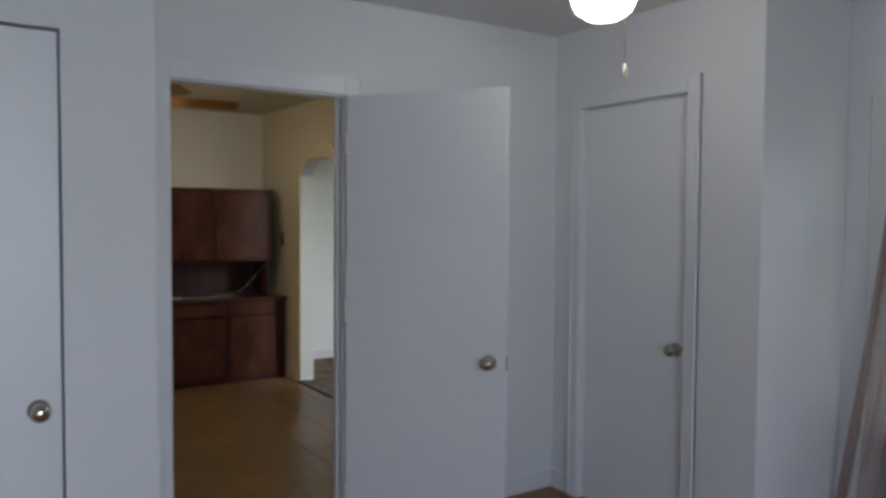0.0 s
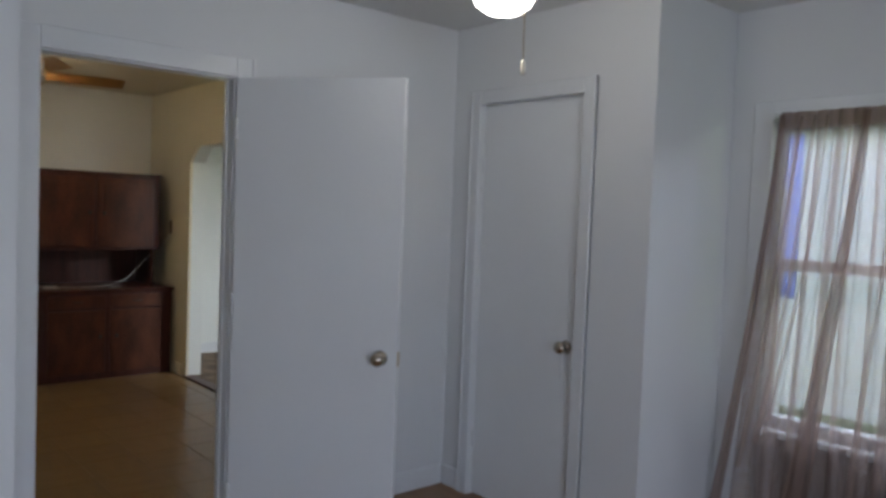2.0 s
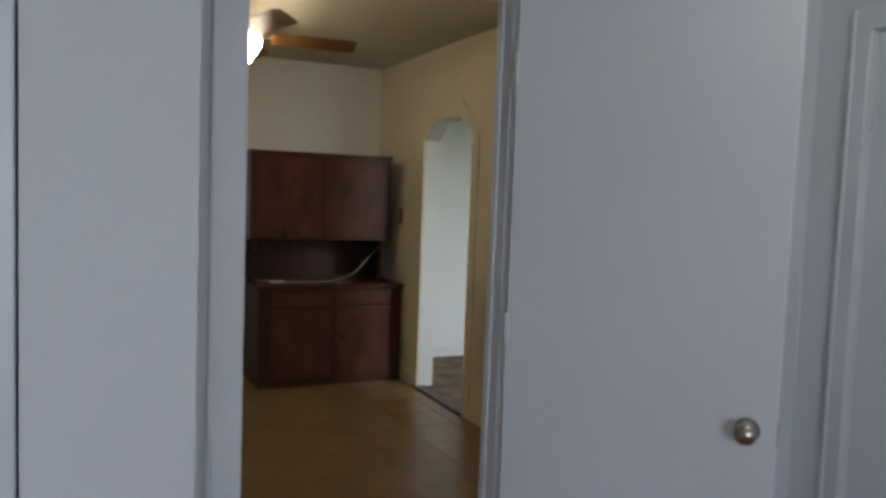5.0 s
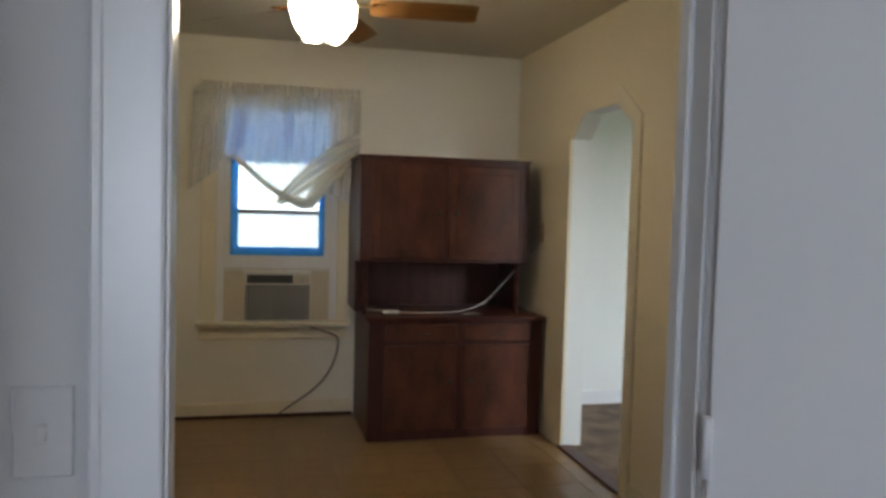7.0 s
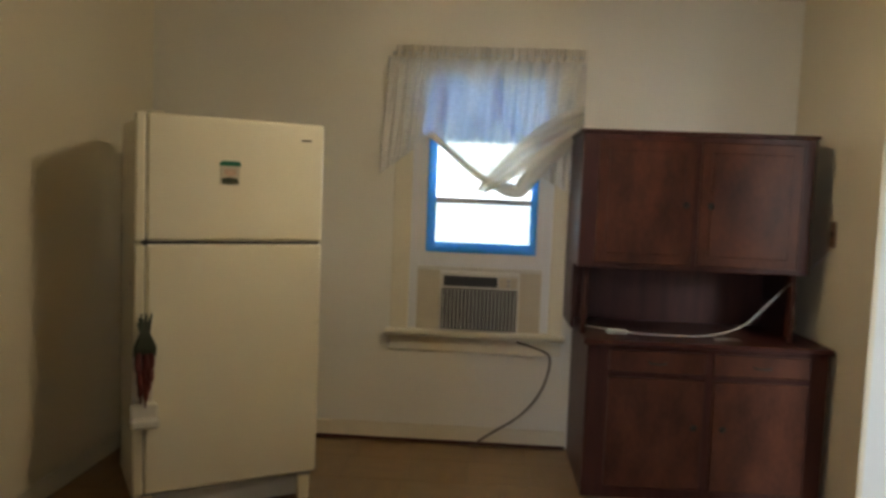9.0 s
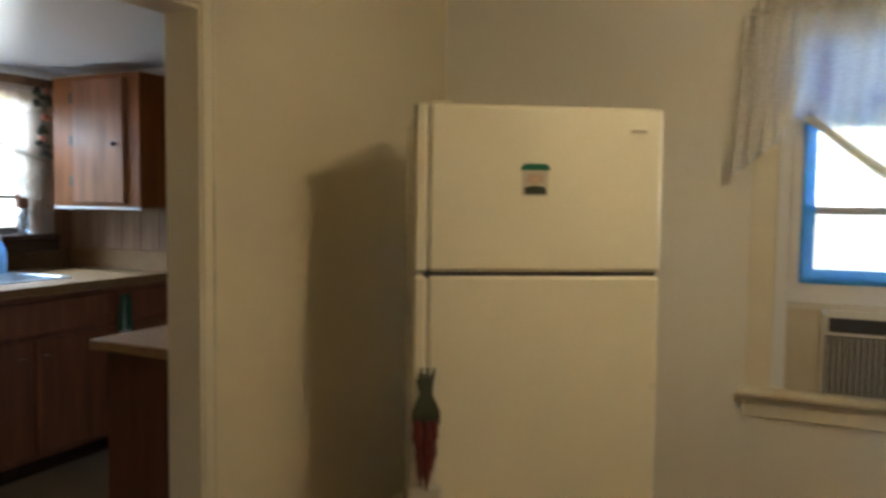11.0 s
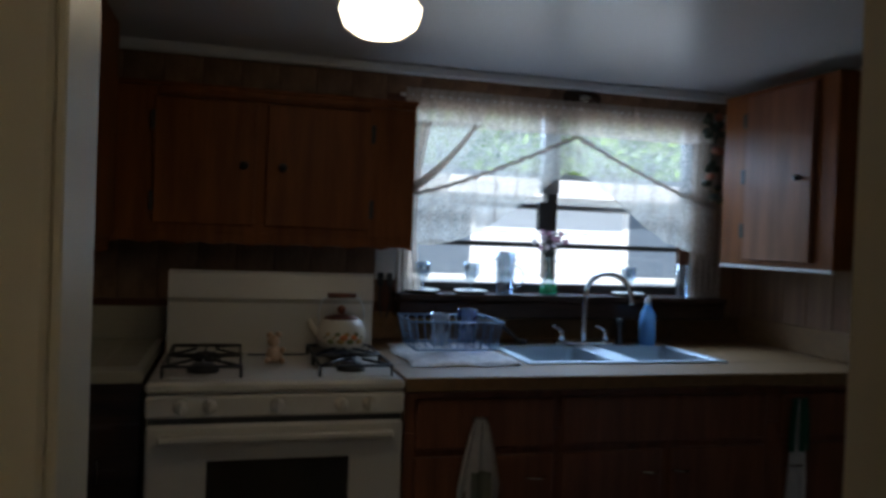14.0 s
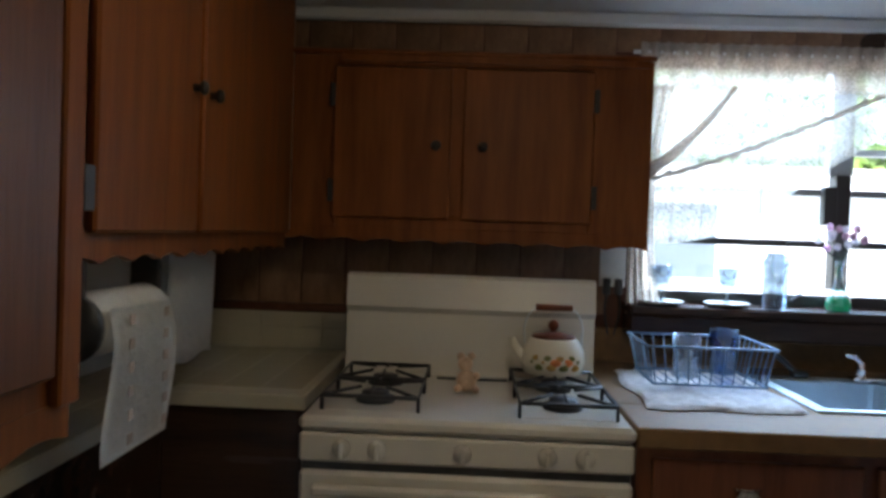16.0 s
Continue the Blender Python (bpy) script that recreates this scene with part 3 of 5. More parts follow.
part("latch_plate", boxes((0.743, 0.747, -0.012, 0.012, 0.835, 0.895)), BRASS, bd)
for z in (0.22, 1.05, 1.80):
    hinge(bd, 0.0, -0.02, z)

cd = tagged(thing("door_closet_east", "white flush closet door, shut, with a dull metal knob", "door", pose(CLOSET_X + 0.022, 3.07, 0)), kind="structure")
part("door_leaf", boxes((0, 0.035, 0.001, 0.669, 0.006, 2.039), bevel=0.003), DOOR_WHITE, cd)
knob(cd, (0, 0.065, 0.875), "-x", NICKEL, "dull brass knob")
for z in (0.3, 1.74):
    hinge(cd, -0.006, 0.664, z)
part("latch_plate", boxes((-0.002, 0.001, 0.006, 0.024, 0.86, 0.92)), NICKEL, cd)

wd = tagged(thing("door_closet_west", "white flush closet door, shut, with a nickel knob", "door", pose(0.60, 3.362, 0)), kind="structure")
part("door_leaf", boxes((0.004, 0.764, 0, 0.035, 0.012, 2.022), bevel=0.003), DOOR_WHITE, wd)
knob(wd, (0.70, 0, 0.895), "-y", NICKEL, "worn nickel knob")

kd = tagged(thing("door_kitchen_back", "dark wooden back door with a chrome knob", "door", pose(-1.46, KIT_N, 0)), kind="structure")
part("door_leaf", boxes((0.07, 0.86, -0.03, -0.002, 0.01, 2.0), bevel=0.004), CABINET_DARK, kd)
part("door_frame", boxes((0, 0.07, -0.045, -0.001, 0, 2.07), (0.86, 0.93, -0.045, -0.001, 0, 2.07), (0.07, 0.86, -0.045, -0.001, 2.0, 2.07), bevel=0.004), CABINET_DARK, kd)
knob(kd, (0.13, -0.03, 0.93), "-y", CHROME, "chrome knob")

# ---- windows ----
bw = tagged(thing("window_bedroom", "white-framed sash window behind sheer curtains", "window", pose(BED_E, 0, 0)), kind="structure")
y0, y1, z0, z1 = BW
part("window_frame", boxes((0.02, 0.09, y0, y0 + 0.05, z0, z1), (0.02, 0.09, y1 - 0.05, y1, z0, z1), (0.02, 0.09, y0 + 0.05, y1 - 0.05, z0, z0 + 0.05),
                           (0.02, 0.09, y0 + 0.05, y1 - 0.05, z1 - 0.05, z1), (0.03, 0.08, y0 + 0.05, y1 - 0.05, 1.28, 1.33), bevel=0.004), TRIM_WHITE, bw)
part("casing", boxes((-0.018, 0, y0 - 0.09, y0, z0 - 0.03, z1 + 0.09), (-0.018, 0, y1, y1 + 0.09, z0 - 0.03, z1 + 0.09), (-0.018, 0, y0, y1, z1, z1 + 0.09), bevel=0.004), TRIM_WHITE, bw)
part("window_sill", boxes((-0.05, 0.02, y0 - 0.11, y1 + 0.11, z0 - 0.03, z0), bevel=0.006), TRIM_WHITE, bw)
for za, zb in ((z0 + 0.05, 1.28), (1.33, z1 - 0.05)):
    part("pane", boxes((0.052, 0.056, y0 + 0.05, y1 - 0.05, za, zb)), PANE, bw).visible_shadow = False

# Translucent blue strip added for the bluish edge beside the curtain.
part("tape", boxes((0.046, 0.0485, y1 - 0.112, y1 - 0.051, 1.16, z1 - 0.06)), BLUE_STRIP, bw, "strip of blue like painter's tape")

sw = tagged(thing("window_bedroom_south", "unseen plain white window at the back of the bedroom, added with its lamp", "window", pose(0, -1.6, 0)), kind="structure")
part("window_frame", boxes((0.2, 0.25, -0.08, -0.02, 0.75, 2.05), (1.75, 1.8, -0.08, -0.02, 0.75, 2.05), (0.25, 1.75, -0.08, -0.02, 0.75, 0.8),
                           (0.25, 1.75, -0.08, -0.02, 2.0, 2.05), (0.25, 1.75, -0.07, -0.03, 1.38, 1.43), bevel=0.004), TRIM_WHITE, sw)
part("pane", boxes((0.25, 1.75, -0.052, -0.048, 0.8, 2.0)), PANE, sw).visible_shadow = False

dw = tagged(thing("window_dining", "white sash window masked with blue painter's tape", "window", pose(0, DIN_N, 0)), kind="structure")
x0, x1, z0, z1 = DW
part("window_frame", boxes((x0, x0 + 0.05, 0.01, 0.08, z0, z1), (x1 - 0.05, x1, 0.01, 0.08, z0, z1), (x0 + 0.05, x1 - 0.05, 0.01, 0.08, z1 - 0.05, z1), bevel=0.004), TRIM_WHITE, dw)
part("sash", boxes((1.75, 1.80, -0.004, 0.04, 0.985, 1.70), (2.37, 2.42, -0.004, 0.04, 0.985, 1.70), (1.80, 2.37, -0.004, 0.04, 0.985, 1.085), bevel=0.003), TRIM_WHITE, dw)
part("meeting_rail", boxes((1.80, 2.37, 0.010, 0.04, 1.330, 1.360), bevel=0.003), ALUMINIUM, dw)
part("casing", boxes((x0 - 0.095, x0, -0.018, 0, z0 - 0.02, z1 + 0.095), (x1, x1 + 0.075, -0.018, 0, z0 - 0.02, z1 + 0.095), (x0, x1, -0.018, 0, z1, z1 + 0.095), bevel=0.004), TRIM_CREAM, dw)
part("window_sill", boxes((x0 - 0.12, x1 + 0.09, -0.07, 0.02, 0.605, 0.635), bevel=0.008), TRIM_CREAM, dw)
part("apron", boxes((x0 - 0.10, x1 + 0.075, -0.02, 0, 0.515, 0.605), bevel=0.004), TRIM_CREAM, dw)
# Grey tint in the glass lowers the brightness seen through this pane.
part("pane", boxes((1.80, 2.37, 0.024, 0.027, 1.085, 1.335)), DIMMED_PANE, dw, "lower pane tinted grey to dim the bright view behind it").visible_shadow = False
part("pane", boxes((1.80, 2.37, 0.024, 0.027, 1.359, 2.01)), PANE, dw).visible_shadow = False
for i, (a, b, c, d) in enumerate(((1.785, 1.835, 1.062, 1.69), (2.345, 2.385, 1.062, 1.69), (1.835, 2.345, 1.062, 1.118), (1.835, 2.345, 1.66, 1.70))):
    part("tape", boxes((a, b, -0.0075, -0.005, c, d)), TAPE, dw, "strip of blue like painter's tape")
part("shade", sheet(lambda u, v: (1.752 + 0.666 * u, 0.004 + 0.002 * math.sin(u * 9), 2.01 - 0.315 * v), 12, 6), SHADE, dw, "pale blind behind the valance")
for a, b, c, d in ((1.82, 1.87, 1.75, 2.0), (2.12, 2.17, 1.76, 2.0), (1.775, 1.83, 1.70, 1.75), (2.0, 2.06, 1.72, 1.78), (2.2, 2.26, 1.73, 1.77)):
    part("tape", boxes((a, b, -0.0105, -0.008, c, d)), TAPE, dw, "scrap of blue painter's tape")

kw = tagged(thing("window_kitchen", "dark-framed double kitchen window with awning panes", "window", pose(KIT_W, 0, 0)), kind="structure")
y0, y1, z0, z1 = KW
part("window_frame", boxes((-0.06, -0.01, y0, y0 + 0.03, z0, z1), (-0.06, -0.01, y1 - 0.03, y1, z0, z1), (-0.06, -0.01, y0 + 0.03, y1 - 0.03, z0, z0 + 0.04),
                           (-0.06, -0.01, y0 + 0.03, y1 - 0.03, z1 - 0.03, z1), bevel=0.003), DARK_FRAME, kw)
part("mullion", boxes((-0.06, 0.0, 7.105, 7.155, z0 + 0.06, 1.59), (-0.02, 0.015, 7.06, 7.105, 1.42, 1.55), bevel=0.003), DARK_FRAME, kw)
part("mullion", boxes((-0.06, -0.01, 7.085, 7.165, 1.59, z1 - 0.03), bevel=0.003), ALUMINIUM, kw)
for z, m in ((1.355, DARK_FRAME), (1.67, ALUMINIUM), (1.53, ALUMINIUM)):
    for a, b in ((y0 + 0.03, 7.085), (7.165, y1 - 0.03)):
        part("glazing_bar", boxes((-0.05, -0.015, a, b, z - 0.012, z + 0.012), bevel=0.003), m, kw)
for y in (6.95, 7.5, 7.72):
    part("window_latch", boxes((-0.015, 0.004, y, y + 0.05, 1.345, 1.36), bevel=0.002), DARK_FRAME, kw)
part("window_crank", boxes((-0.015, 0.02, 7.78, 7.83, 1.24, 1.40), bevel=0.004), CABINET_DARK, kw)
for a, b in ((y0 + 0.03, 7.085), (7.165, y1 - 0.03)):
    part("pane", boxes((-0.038, -0.034, a, b, z0 + 0.04, z1 - 0.03)), PANE, kw).visible_shadow = False

pw = tagged(thing("window_parlour", "plain window of the next room", "window", pose(0, 4.2, 0)), kind="structure")
part("window_frame", boxes((4.7, 4.75, 0.02, 0.08, 0.8, 2.1), (6.05, 6.1, 0.02, 0.08, 0.8, 2.1), (4.75, 6.05, 0.02, 0.08, 0.8, 0.85), (4.75, 6.05, 0.02, 0.08, 2.05, 2.1)), TRIM_WHITE, pw)

# ---- outside ----
structure("ground", boxes((-60, 60, -60, 60, -0.6, -0.5)), GRASS, "mown lawn round the house", "ground")


def siding_house(x, y, w, d, h, rot, label, spots=(-0.3, 0, 0.3), lapped=True):
    """A neighbouring house with lapped siding boards, windows and a roof."""
    ob = thing("house", label, "house", pose(x, y, -0.5, 0, 0, rot))
    part("wall", boxes((-w / 2, w / 2, 0.02, d, 0, h)), SIDING, ob)
    bm = bmesh.new()
    k = int(h / 0.2)
    for i in range(k):
        prism([(0.02, i * 0.2), (-0.005, i * 0.2), (0.012, i * 0.2 + 0.2), (0.02, i * 0.2 + 0.2)], -w / 2, w / 2, "x", bm)
    if lapped:
        part("siding", bm, SIDING, ob)
    else:
        bm.free()
    part("roof", prism([(-0.3, h - 0.05), (d / 2, h + 0.45), (d + 0.3, h - 0.05)], -w / 2 - 0.3, w / 2 + 0.3, "x"), PALE_ROOF, ob)
    for i in spots:
        win = part("window", boxes((i * w - 0.5, i * w + 0.5, -0.03, 0.02, 1.3, 2.4), bevel=0.01), TRIM_WHITE, ob)
        part("pane", boxes((i * w - 0.42, i * w + 0.42, -0.036, -0.031, 1.38, 2.32)), DARK_PANE, win)
    return ob


siding_house(-9.5, 8.5, 11, 4, 2.55, 90, "white-sided single-storey house next door in full sun")
siding_house(2.5, 12.5, 12, 4, 3.4, 0, "plain white house close behind the dining window", (-0.42, 0.42), False)
siding_house(9.5, 2.0, 12, 4, 3.0, -90, "white-sided house in shade across the side yard")
# Unseen slab over all rooms; eaves sized to stop sun entering the windows.
structure("roof", boxes((-3.0, 7.2, -3.2, 8.75, 2.56, 2.66)), ROOFING, "unseen roof slab with wide eaves added to block sun from the windows", "roof")


# Pale ground added as a reflector that throws sunlight up into the kitchen.
structure("driveway", boxes((-9.4, -2.7, -4, 17, -0.52, -0.49)), BOUNCE_SLAB, "pale slab between the houses, added to bounce sun onto the kitchen ceiling", "driveway")


def tree(x, y, h, seed):
    rng = random.Random(seed)
    ob = thing("tree", "leafy green shade tree in the yard", "tree", pose(x, y, -0.5))
    bm = tube([(0, 0, 0), (0.05, 0.02, h * 0.3), (0.0, 0.1, h * 0.55)], [0.22, 0.18, 0.12], 8)
    tips = []
    for i in range(7):
        a = i * 0.9 + rng.random()
        tip = Vector((math.cos(a) * h * 0.25, math.sin(a) * h * 0.25, h * (0.6 + 0.3 * rng.random())))
        tube([(0, 0.05, h * (0.35 + 0.03 * i)), tip * 0.6 + Vector((0, 0, h * 0.2)), tip], [0.09, 0.05, 0.03], 6, bm)
        tips.append(tip)
    part("trunk", bm, BARK, ob)
    vs, fs = [], []
    for i in range(4200):
        c = rng.choice(tips) + Vector([rng.gauss(0, h * 0.11) for _ in range(3)])
        u = Vector([rng.uniform(-1, 1) for _ in range(3)]).normalized() * 0.13
        w = u.orthogonal().normalized() * 0.07
        k = len(vs)
        vs += [c - u, c + w, c + u, c - w]
        fs.append((k, k + 1, k + 2, k + 3))
    me = bpy.data.meshes.new("crown")
    me.from_pydata(vs, [], fs)
    me.materials.append(FOLIAGE)
    crown = new("crown", me)
    crown.parent = ob


for i, (x, y, h) in enumerate(((-14.5, 5.0, 5.6), (-15, 7.5, 5.4), (-14.5, 9.6, 5.6), (-15, 11.6, 5.2), (-14.5, 13.6, 5.4), (-15, 15.8, 5.2))):
    tree(x, y, h, i)

# ---- bedroom things ----
gl = thing("ceiling_light", "lit white opal globe lamp with a pull chain", "ceiling light", pose(3.06, 2.81, CEIL))
part("canopy", lathe([(0.10, 0), (0.10, -0.02), (0.075, -0.05), (0.06, -0.075), (0.0001, -0.075)], 28), TRIM_WHITE, gl)
part("globe", lathe([(0.055, -0.075), (0.078, -0.10), (0.110, -0.145), (0.117, -0.19), (0.10, -0.231), (0.06, -0.259), (0.0001, -0.268)], 32), GLOBE_GLOW, gl, "lit opal glass globe")
part("pull_chain", tube([(0.085, 0.02, -0.05), (0.14, 0.03, -0.2), (0.143, 0.03, -0.40)], 0.0022, 6), BRASS, gl)
part("chain_knob", lathe([(0.002, -0.395), (0.008, -0.405), (0.011, -0.43), (0.006, -0.45), (0.0001, -0.452)], 12, (0.143, 0.03, 0)), CERAMIC, gl, "small bell-shaped pull knob")

sp = thing("light_switch", "white toggle switch plate on the bedroom wall", "light switch", pose(1.69, BED_N, 1.10))
part("plate", boxes((-0.036, 0.036, -0.005, 0, -0.058, 0.058), bevel=0.003), BEDROOM_PAINT, sp, "plate painted over with the wall")
part("toggle", boxes((-0.005, 0.005, -0.018, -0.005, -0.012, 0.012), bevel=0.002), PLATE_WHITE, sp)

cur = thing("curtain", "sheer taupe curtain panels gathered on a white rod, lit from behind", "curtain", pose(BED_E, 0, 0))
part("rod", tube([(-0.06, 1.24, 1.955), (-0.06, 2.47, 1.955)], 0.009, 8), TRIM_WHITE, cur)
for a in (1.24, 2.47):
    part("bracket", boxes((-0.066, 0, a - 0.006, a + 0.006, 1.94, 1.97)), TRIM_WHITE, cur)


def panel(ya, yb, folds, phase, flare):
    def f(u, v):
        y = yb + (ya - yb) * u
        y += flare * v * (1 - u) * 0.5
        z = 1.965 - v * 1.78
        amp = 0.022 + 0.022 * v
        y += 0.016 * math.sin(u * folds * 4 * math.pi + 2 * phase) + 0.012 * math.sin(u * 13 + 1.5 * v)
        x = -0.062 - amp * math.sin(u * folds * 2 * math.pi + phase + 0.8 * math.sin(2.5 * v + u * 5)) - 0.012 * v * math.sin(u * folds * 1.37 * math.pi)
        return (x, y, z)
    return sheet(f, 150, 24)


part("panel", panel(1.87, 2.42, 7, 0.3, 0.24), SHEER_TAUPE, cur)
part("panel", panel(1.28, 1.90, 6, 1.1, 0.0), SHEER_TAUPE, cur)
part("heading", sheet(lambda u, v: (-0.084 - 0.006 * math.sin(u * 150), 1.28 + 1.15 * u, 1.962 - 0.068 * v), 120, 3), TAUPE_HEM, cur, "dense gathered taupe heading")
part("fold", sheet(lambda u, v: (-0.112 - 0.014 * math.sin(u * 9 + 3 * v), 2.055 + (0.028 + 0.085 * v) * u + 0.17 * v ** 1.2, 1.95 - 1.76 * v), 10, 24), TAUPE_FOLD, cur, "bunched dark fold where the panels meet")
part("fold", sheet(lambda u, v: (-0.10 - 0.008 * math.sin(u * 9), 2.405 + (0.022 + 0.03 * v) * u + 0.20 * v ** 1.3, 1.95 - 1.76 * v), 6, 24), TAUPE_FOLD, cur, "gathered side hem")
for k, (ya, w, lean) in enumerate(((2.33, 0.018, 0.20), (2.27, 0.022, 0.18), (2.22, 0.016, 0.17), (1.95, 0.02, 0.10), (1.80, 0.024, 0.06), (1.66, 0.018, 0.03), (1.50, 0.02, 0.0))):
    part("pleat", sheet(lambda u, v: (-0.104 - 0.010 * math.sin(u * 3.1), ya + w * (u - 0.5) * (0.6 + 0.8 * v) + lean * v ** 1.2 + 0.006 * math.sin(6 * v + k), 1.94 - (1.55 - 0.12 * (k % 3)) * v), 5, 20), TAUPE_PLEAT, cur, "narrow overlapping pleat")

# ---- dining room things ----
fan = thing("ceiling_fan", "wooden-bladed ceiling fan with lit tulip shades", "ceiling fan", pose(2.216, 6.359, CEIL - 0.02, 0, 0, -6))
part("canopy", lathe([(0.075, 0.02), (0.075, -0.03), (0.05, -0.06), (0.03, -0.07), (0.0001, -0.07)], 24), BRASS, fan)
part("motor", lathe([(0.05, -0.065), (0.11, -0.08), (0.125, -0.11), (0.125, -0.15), (0.09, -0.175), (0.055, -0.185), (0.055, -0.21), (0.0001, -0.21)], 28), BRASS, fan)
for i in range(5):
    r = pose(0, 0, 0, 0, 0, 72 * i)
    b = sheet(lambda u, v: (0.2 + 0.48 * u, (v - 0.5) * (0.105 + 0.035 * math.sin(min(1, u * 1.15) * math.pi * 0.62)) * (1 if u < 0.93 else 1 - (u - 0.93) * 4), -0.165 + 0.022 * (v - 0.5) * 2 * -1), 14, 4, 0.007)
    bmesh.ops.transform(b, matrix=r, verts=b.verts)
    blade = part("blade", b, FAN_BLADE, fan)
    c = boxes((0.10, 0.23, -0.02, 0.02, -0.162, -0.155), (0.21, 0.27, -0.035, 0.035, -0.158, -0.152), bevel=0.002)
    bmesh.ops.transform(c, matrix=r, verts=c.verts)
    part("blade_iron", c, BRASS, blade)
for i in range(4):
    a = radians(45 + 90 * i)
    cx, cy = 0.165 * math.cos(a), 0.165 * math.sin(a)
    arm = part("lamp_arm", tube([(0.03 * math.cos(a), 0.03 * math.sin(a), -0.2), (cx * 0.7, cy * 0.7, -0.185), (cx, cy, -0.185)], 0.009, 8, smooth=1), BRASS, fan)
    k_ = 1.18
    s = lathe([(0.022, -0.215), (0.035, -0.225), (0.05, -0.25), (0.058, -0.285), (0.062, -0.31), (0.072, -0.335), (0.062, -0.333), (0.05, -0.30), (0.02, -0.23), (0.0001, -0.225)], 28, (0, 0, 0), lobes=7, depth=0.05)
    bmesh.ops.transform(s, matrix=Matrix.Translation((cx, cy, -0.175)) @ Matrix.Rotation(radians(60), 4, Vector((-math.sin(a), math.cos(a), 0))) @ Matrix.Scale(k_, 4) @ Matrix.Translation((0, 0, 0.215)), verts=s.verts)
    part("shade", s, FAN_GLOW, arm, "lit frosted tulip shade with a scalloped rim")


def door_panel(parent, x0, x1, y, z0, z1, mat, knob_at=None, raised=True, name="door"):
    """Cabinet door in the plane y, facing -y."""
    d = part(name, boxes((x0, x1, y - 0.018, y, z0, z1), bevel=0.004), mat, parent)
    if raised:
        w = 0.045
        part("panel", boxes((x0 + w, x1 - w, y - 0.024, y - 0.018, z0 + w, z1 - w), bevel=0.005), mat, d)
    if knob_at:
        part("knob", lathe([(0.008, y - 0.018), (0.007, y - 0.028), (0.015, y - 0.036), (0.012, y - 0.044), (0.0001, y - 0.046)], 14, (knob_at[0], 0, knob_at[1]), axis="y"), BLACK_IRON, d)
    return d


hu = thing("hutch", "dark mahogany-stained two-piece hutch with panelled doors and two drawers", "hutch")
HX0, HX1, HY = 2.60, 3.69, 7.395
part("base", boxes((HX0, HX1, HY, 8.03, 0.0, 0.715), bevel=0.004), MAHOGANY, hu)
part("top", boxes((HX0 - 0.02, HX1 + 0.012, HY - 0.025, 8.03, 0.717, 0.745), bevel=0.007), MAHOGANY, hu)
door_panel(hu, HX0 + 0.10, 3.135, HY, 0.06, 0.575, MAHOGANY_DOOR, (3.09, 0.36), False)
door_panel(hu, 3.175, HX1 - 0.09, HY, 0.06, 0.575, MAHOGANY_DOOR, (3.22, 0.36), False)
for a, b in ((HX0 + 0.10, 3.135), (3.175, HX1 - 0.09)):
    d = part("drawer", boxes((a, b, HY - 0.016, HY + 0.002, 0.600, 0.700), bevel=0.004), MAHOGANY_DOOR, hu)
    part("pull", tube([((a + b) / 2 - 0.04, HY - 0.016, 0.65), ((a + b) / 2 - 0.03, HY - 0.032, 0.645), ((a + b) / 2 + 0.03, HY - 0.032, 0.645), ((a + b) / 2 + 0.04, HY - 0.016, 0.65)], 0.004, 6, smooth=1), BLACK_IRON, d)
UX0, UX1, UY = 2.545, 3.60, 7.48
part("upper_case", boxes((UX0, UX1, UY, 8.02, 1.065, 1.69), bevel=0.004), MAHOGANY, hu)
part("back_panel", boxes((UX0 + 0.02, UX1 - 0.02, 7.99, 8.02, 0.745, 1.065)), MAHOGANY, hu)
part("cornice", boxes((UX0 - 0.012, UX1 + 0.012, UY - 0.012, 8.025, 1.69, 1.706), bevel=0.004), MAHOGANY, hu)
door_panel(hu, UX0 + 0.075, 3.06, UY, 1.09, 1.66, MAHOGANY_DOOR, (3.02, 1.37))
door_panel(hu, 3.085, UX1 - 0.06, UY, 1.09, 1.66, MAHOGANY_DOOR, (3.13, 1.37))
part("side_panel", boxes((UX0, UX0 + 0.02, 7.66, 8.02, 0.745, 1.065), bevel=0.003), MAHOGANY, hu)
part("side_panel", boxes((UX1 - 0.02, UX1, 7.66, 8.02, 0.745, 1.065), bevel=0.003), MAHOGANY, hu)
for x in (UX0 + 0.045, UX1 - 0.045):
    part("spindle", lathe([(0.014, 0.745), (0.012, 0.80), (0.018, 0.84), (0.010, 0.90), (0.017, 0.96), (0.011, 1.02), (0.014, 1.065)], 12, (x, UY + 0.05, 0)), MAHOGANY, hu)

ec = thing("extension_cord", "white extension cord trailing across the hutch to the wall switch", "extension cord", pose(0, 0, 0.75))
part("cord", tube([(2.585, 7.72, -0.03), (2.60, 7.65, 0.012), (2.68, 7.58, 0.014), (2.80, 7.52, 0.006), (2.98, 7.50, 0.006), (3.18, 7.51, 0.008), (3.35, 7.56, 0.05), (3.46, 7.62, 0.14), (3.56, 7.60, 0.26), (3.66, 7.56, 0.36), (3.714, 7.53, 0.43)], 0.0033, 8, smooth=2), CORD_WHITE, ec)
part("socket", boxes((2.70, 2.80, 7.50, 7.545, 0.0, 0.022), bevel=0.006), CORD_WHITE, ec)

ep = thing("wall_switch", "small brown switch plate beside the hutch", "light switch", pose(ARCH_X, 7.53, 1.26))
part("plate", boxes((-0.006, 0, -0.03, 0.03, -0.06, 0.06), bevel=0.003), PLATE_BROWN, ep)
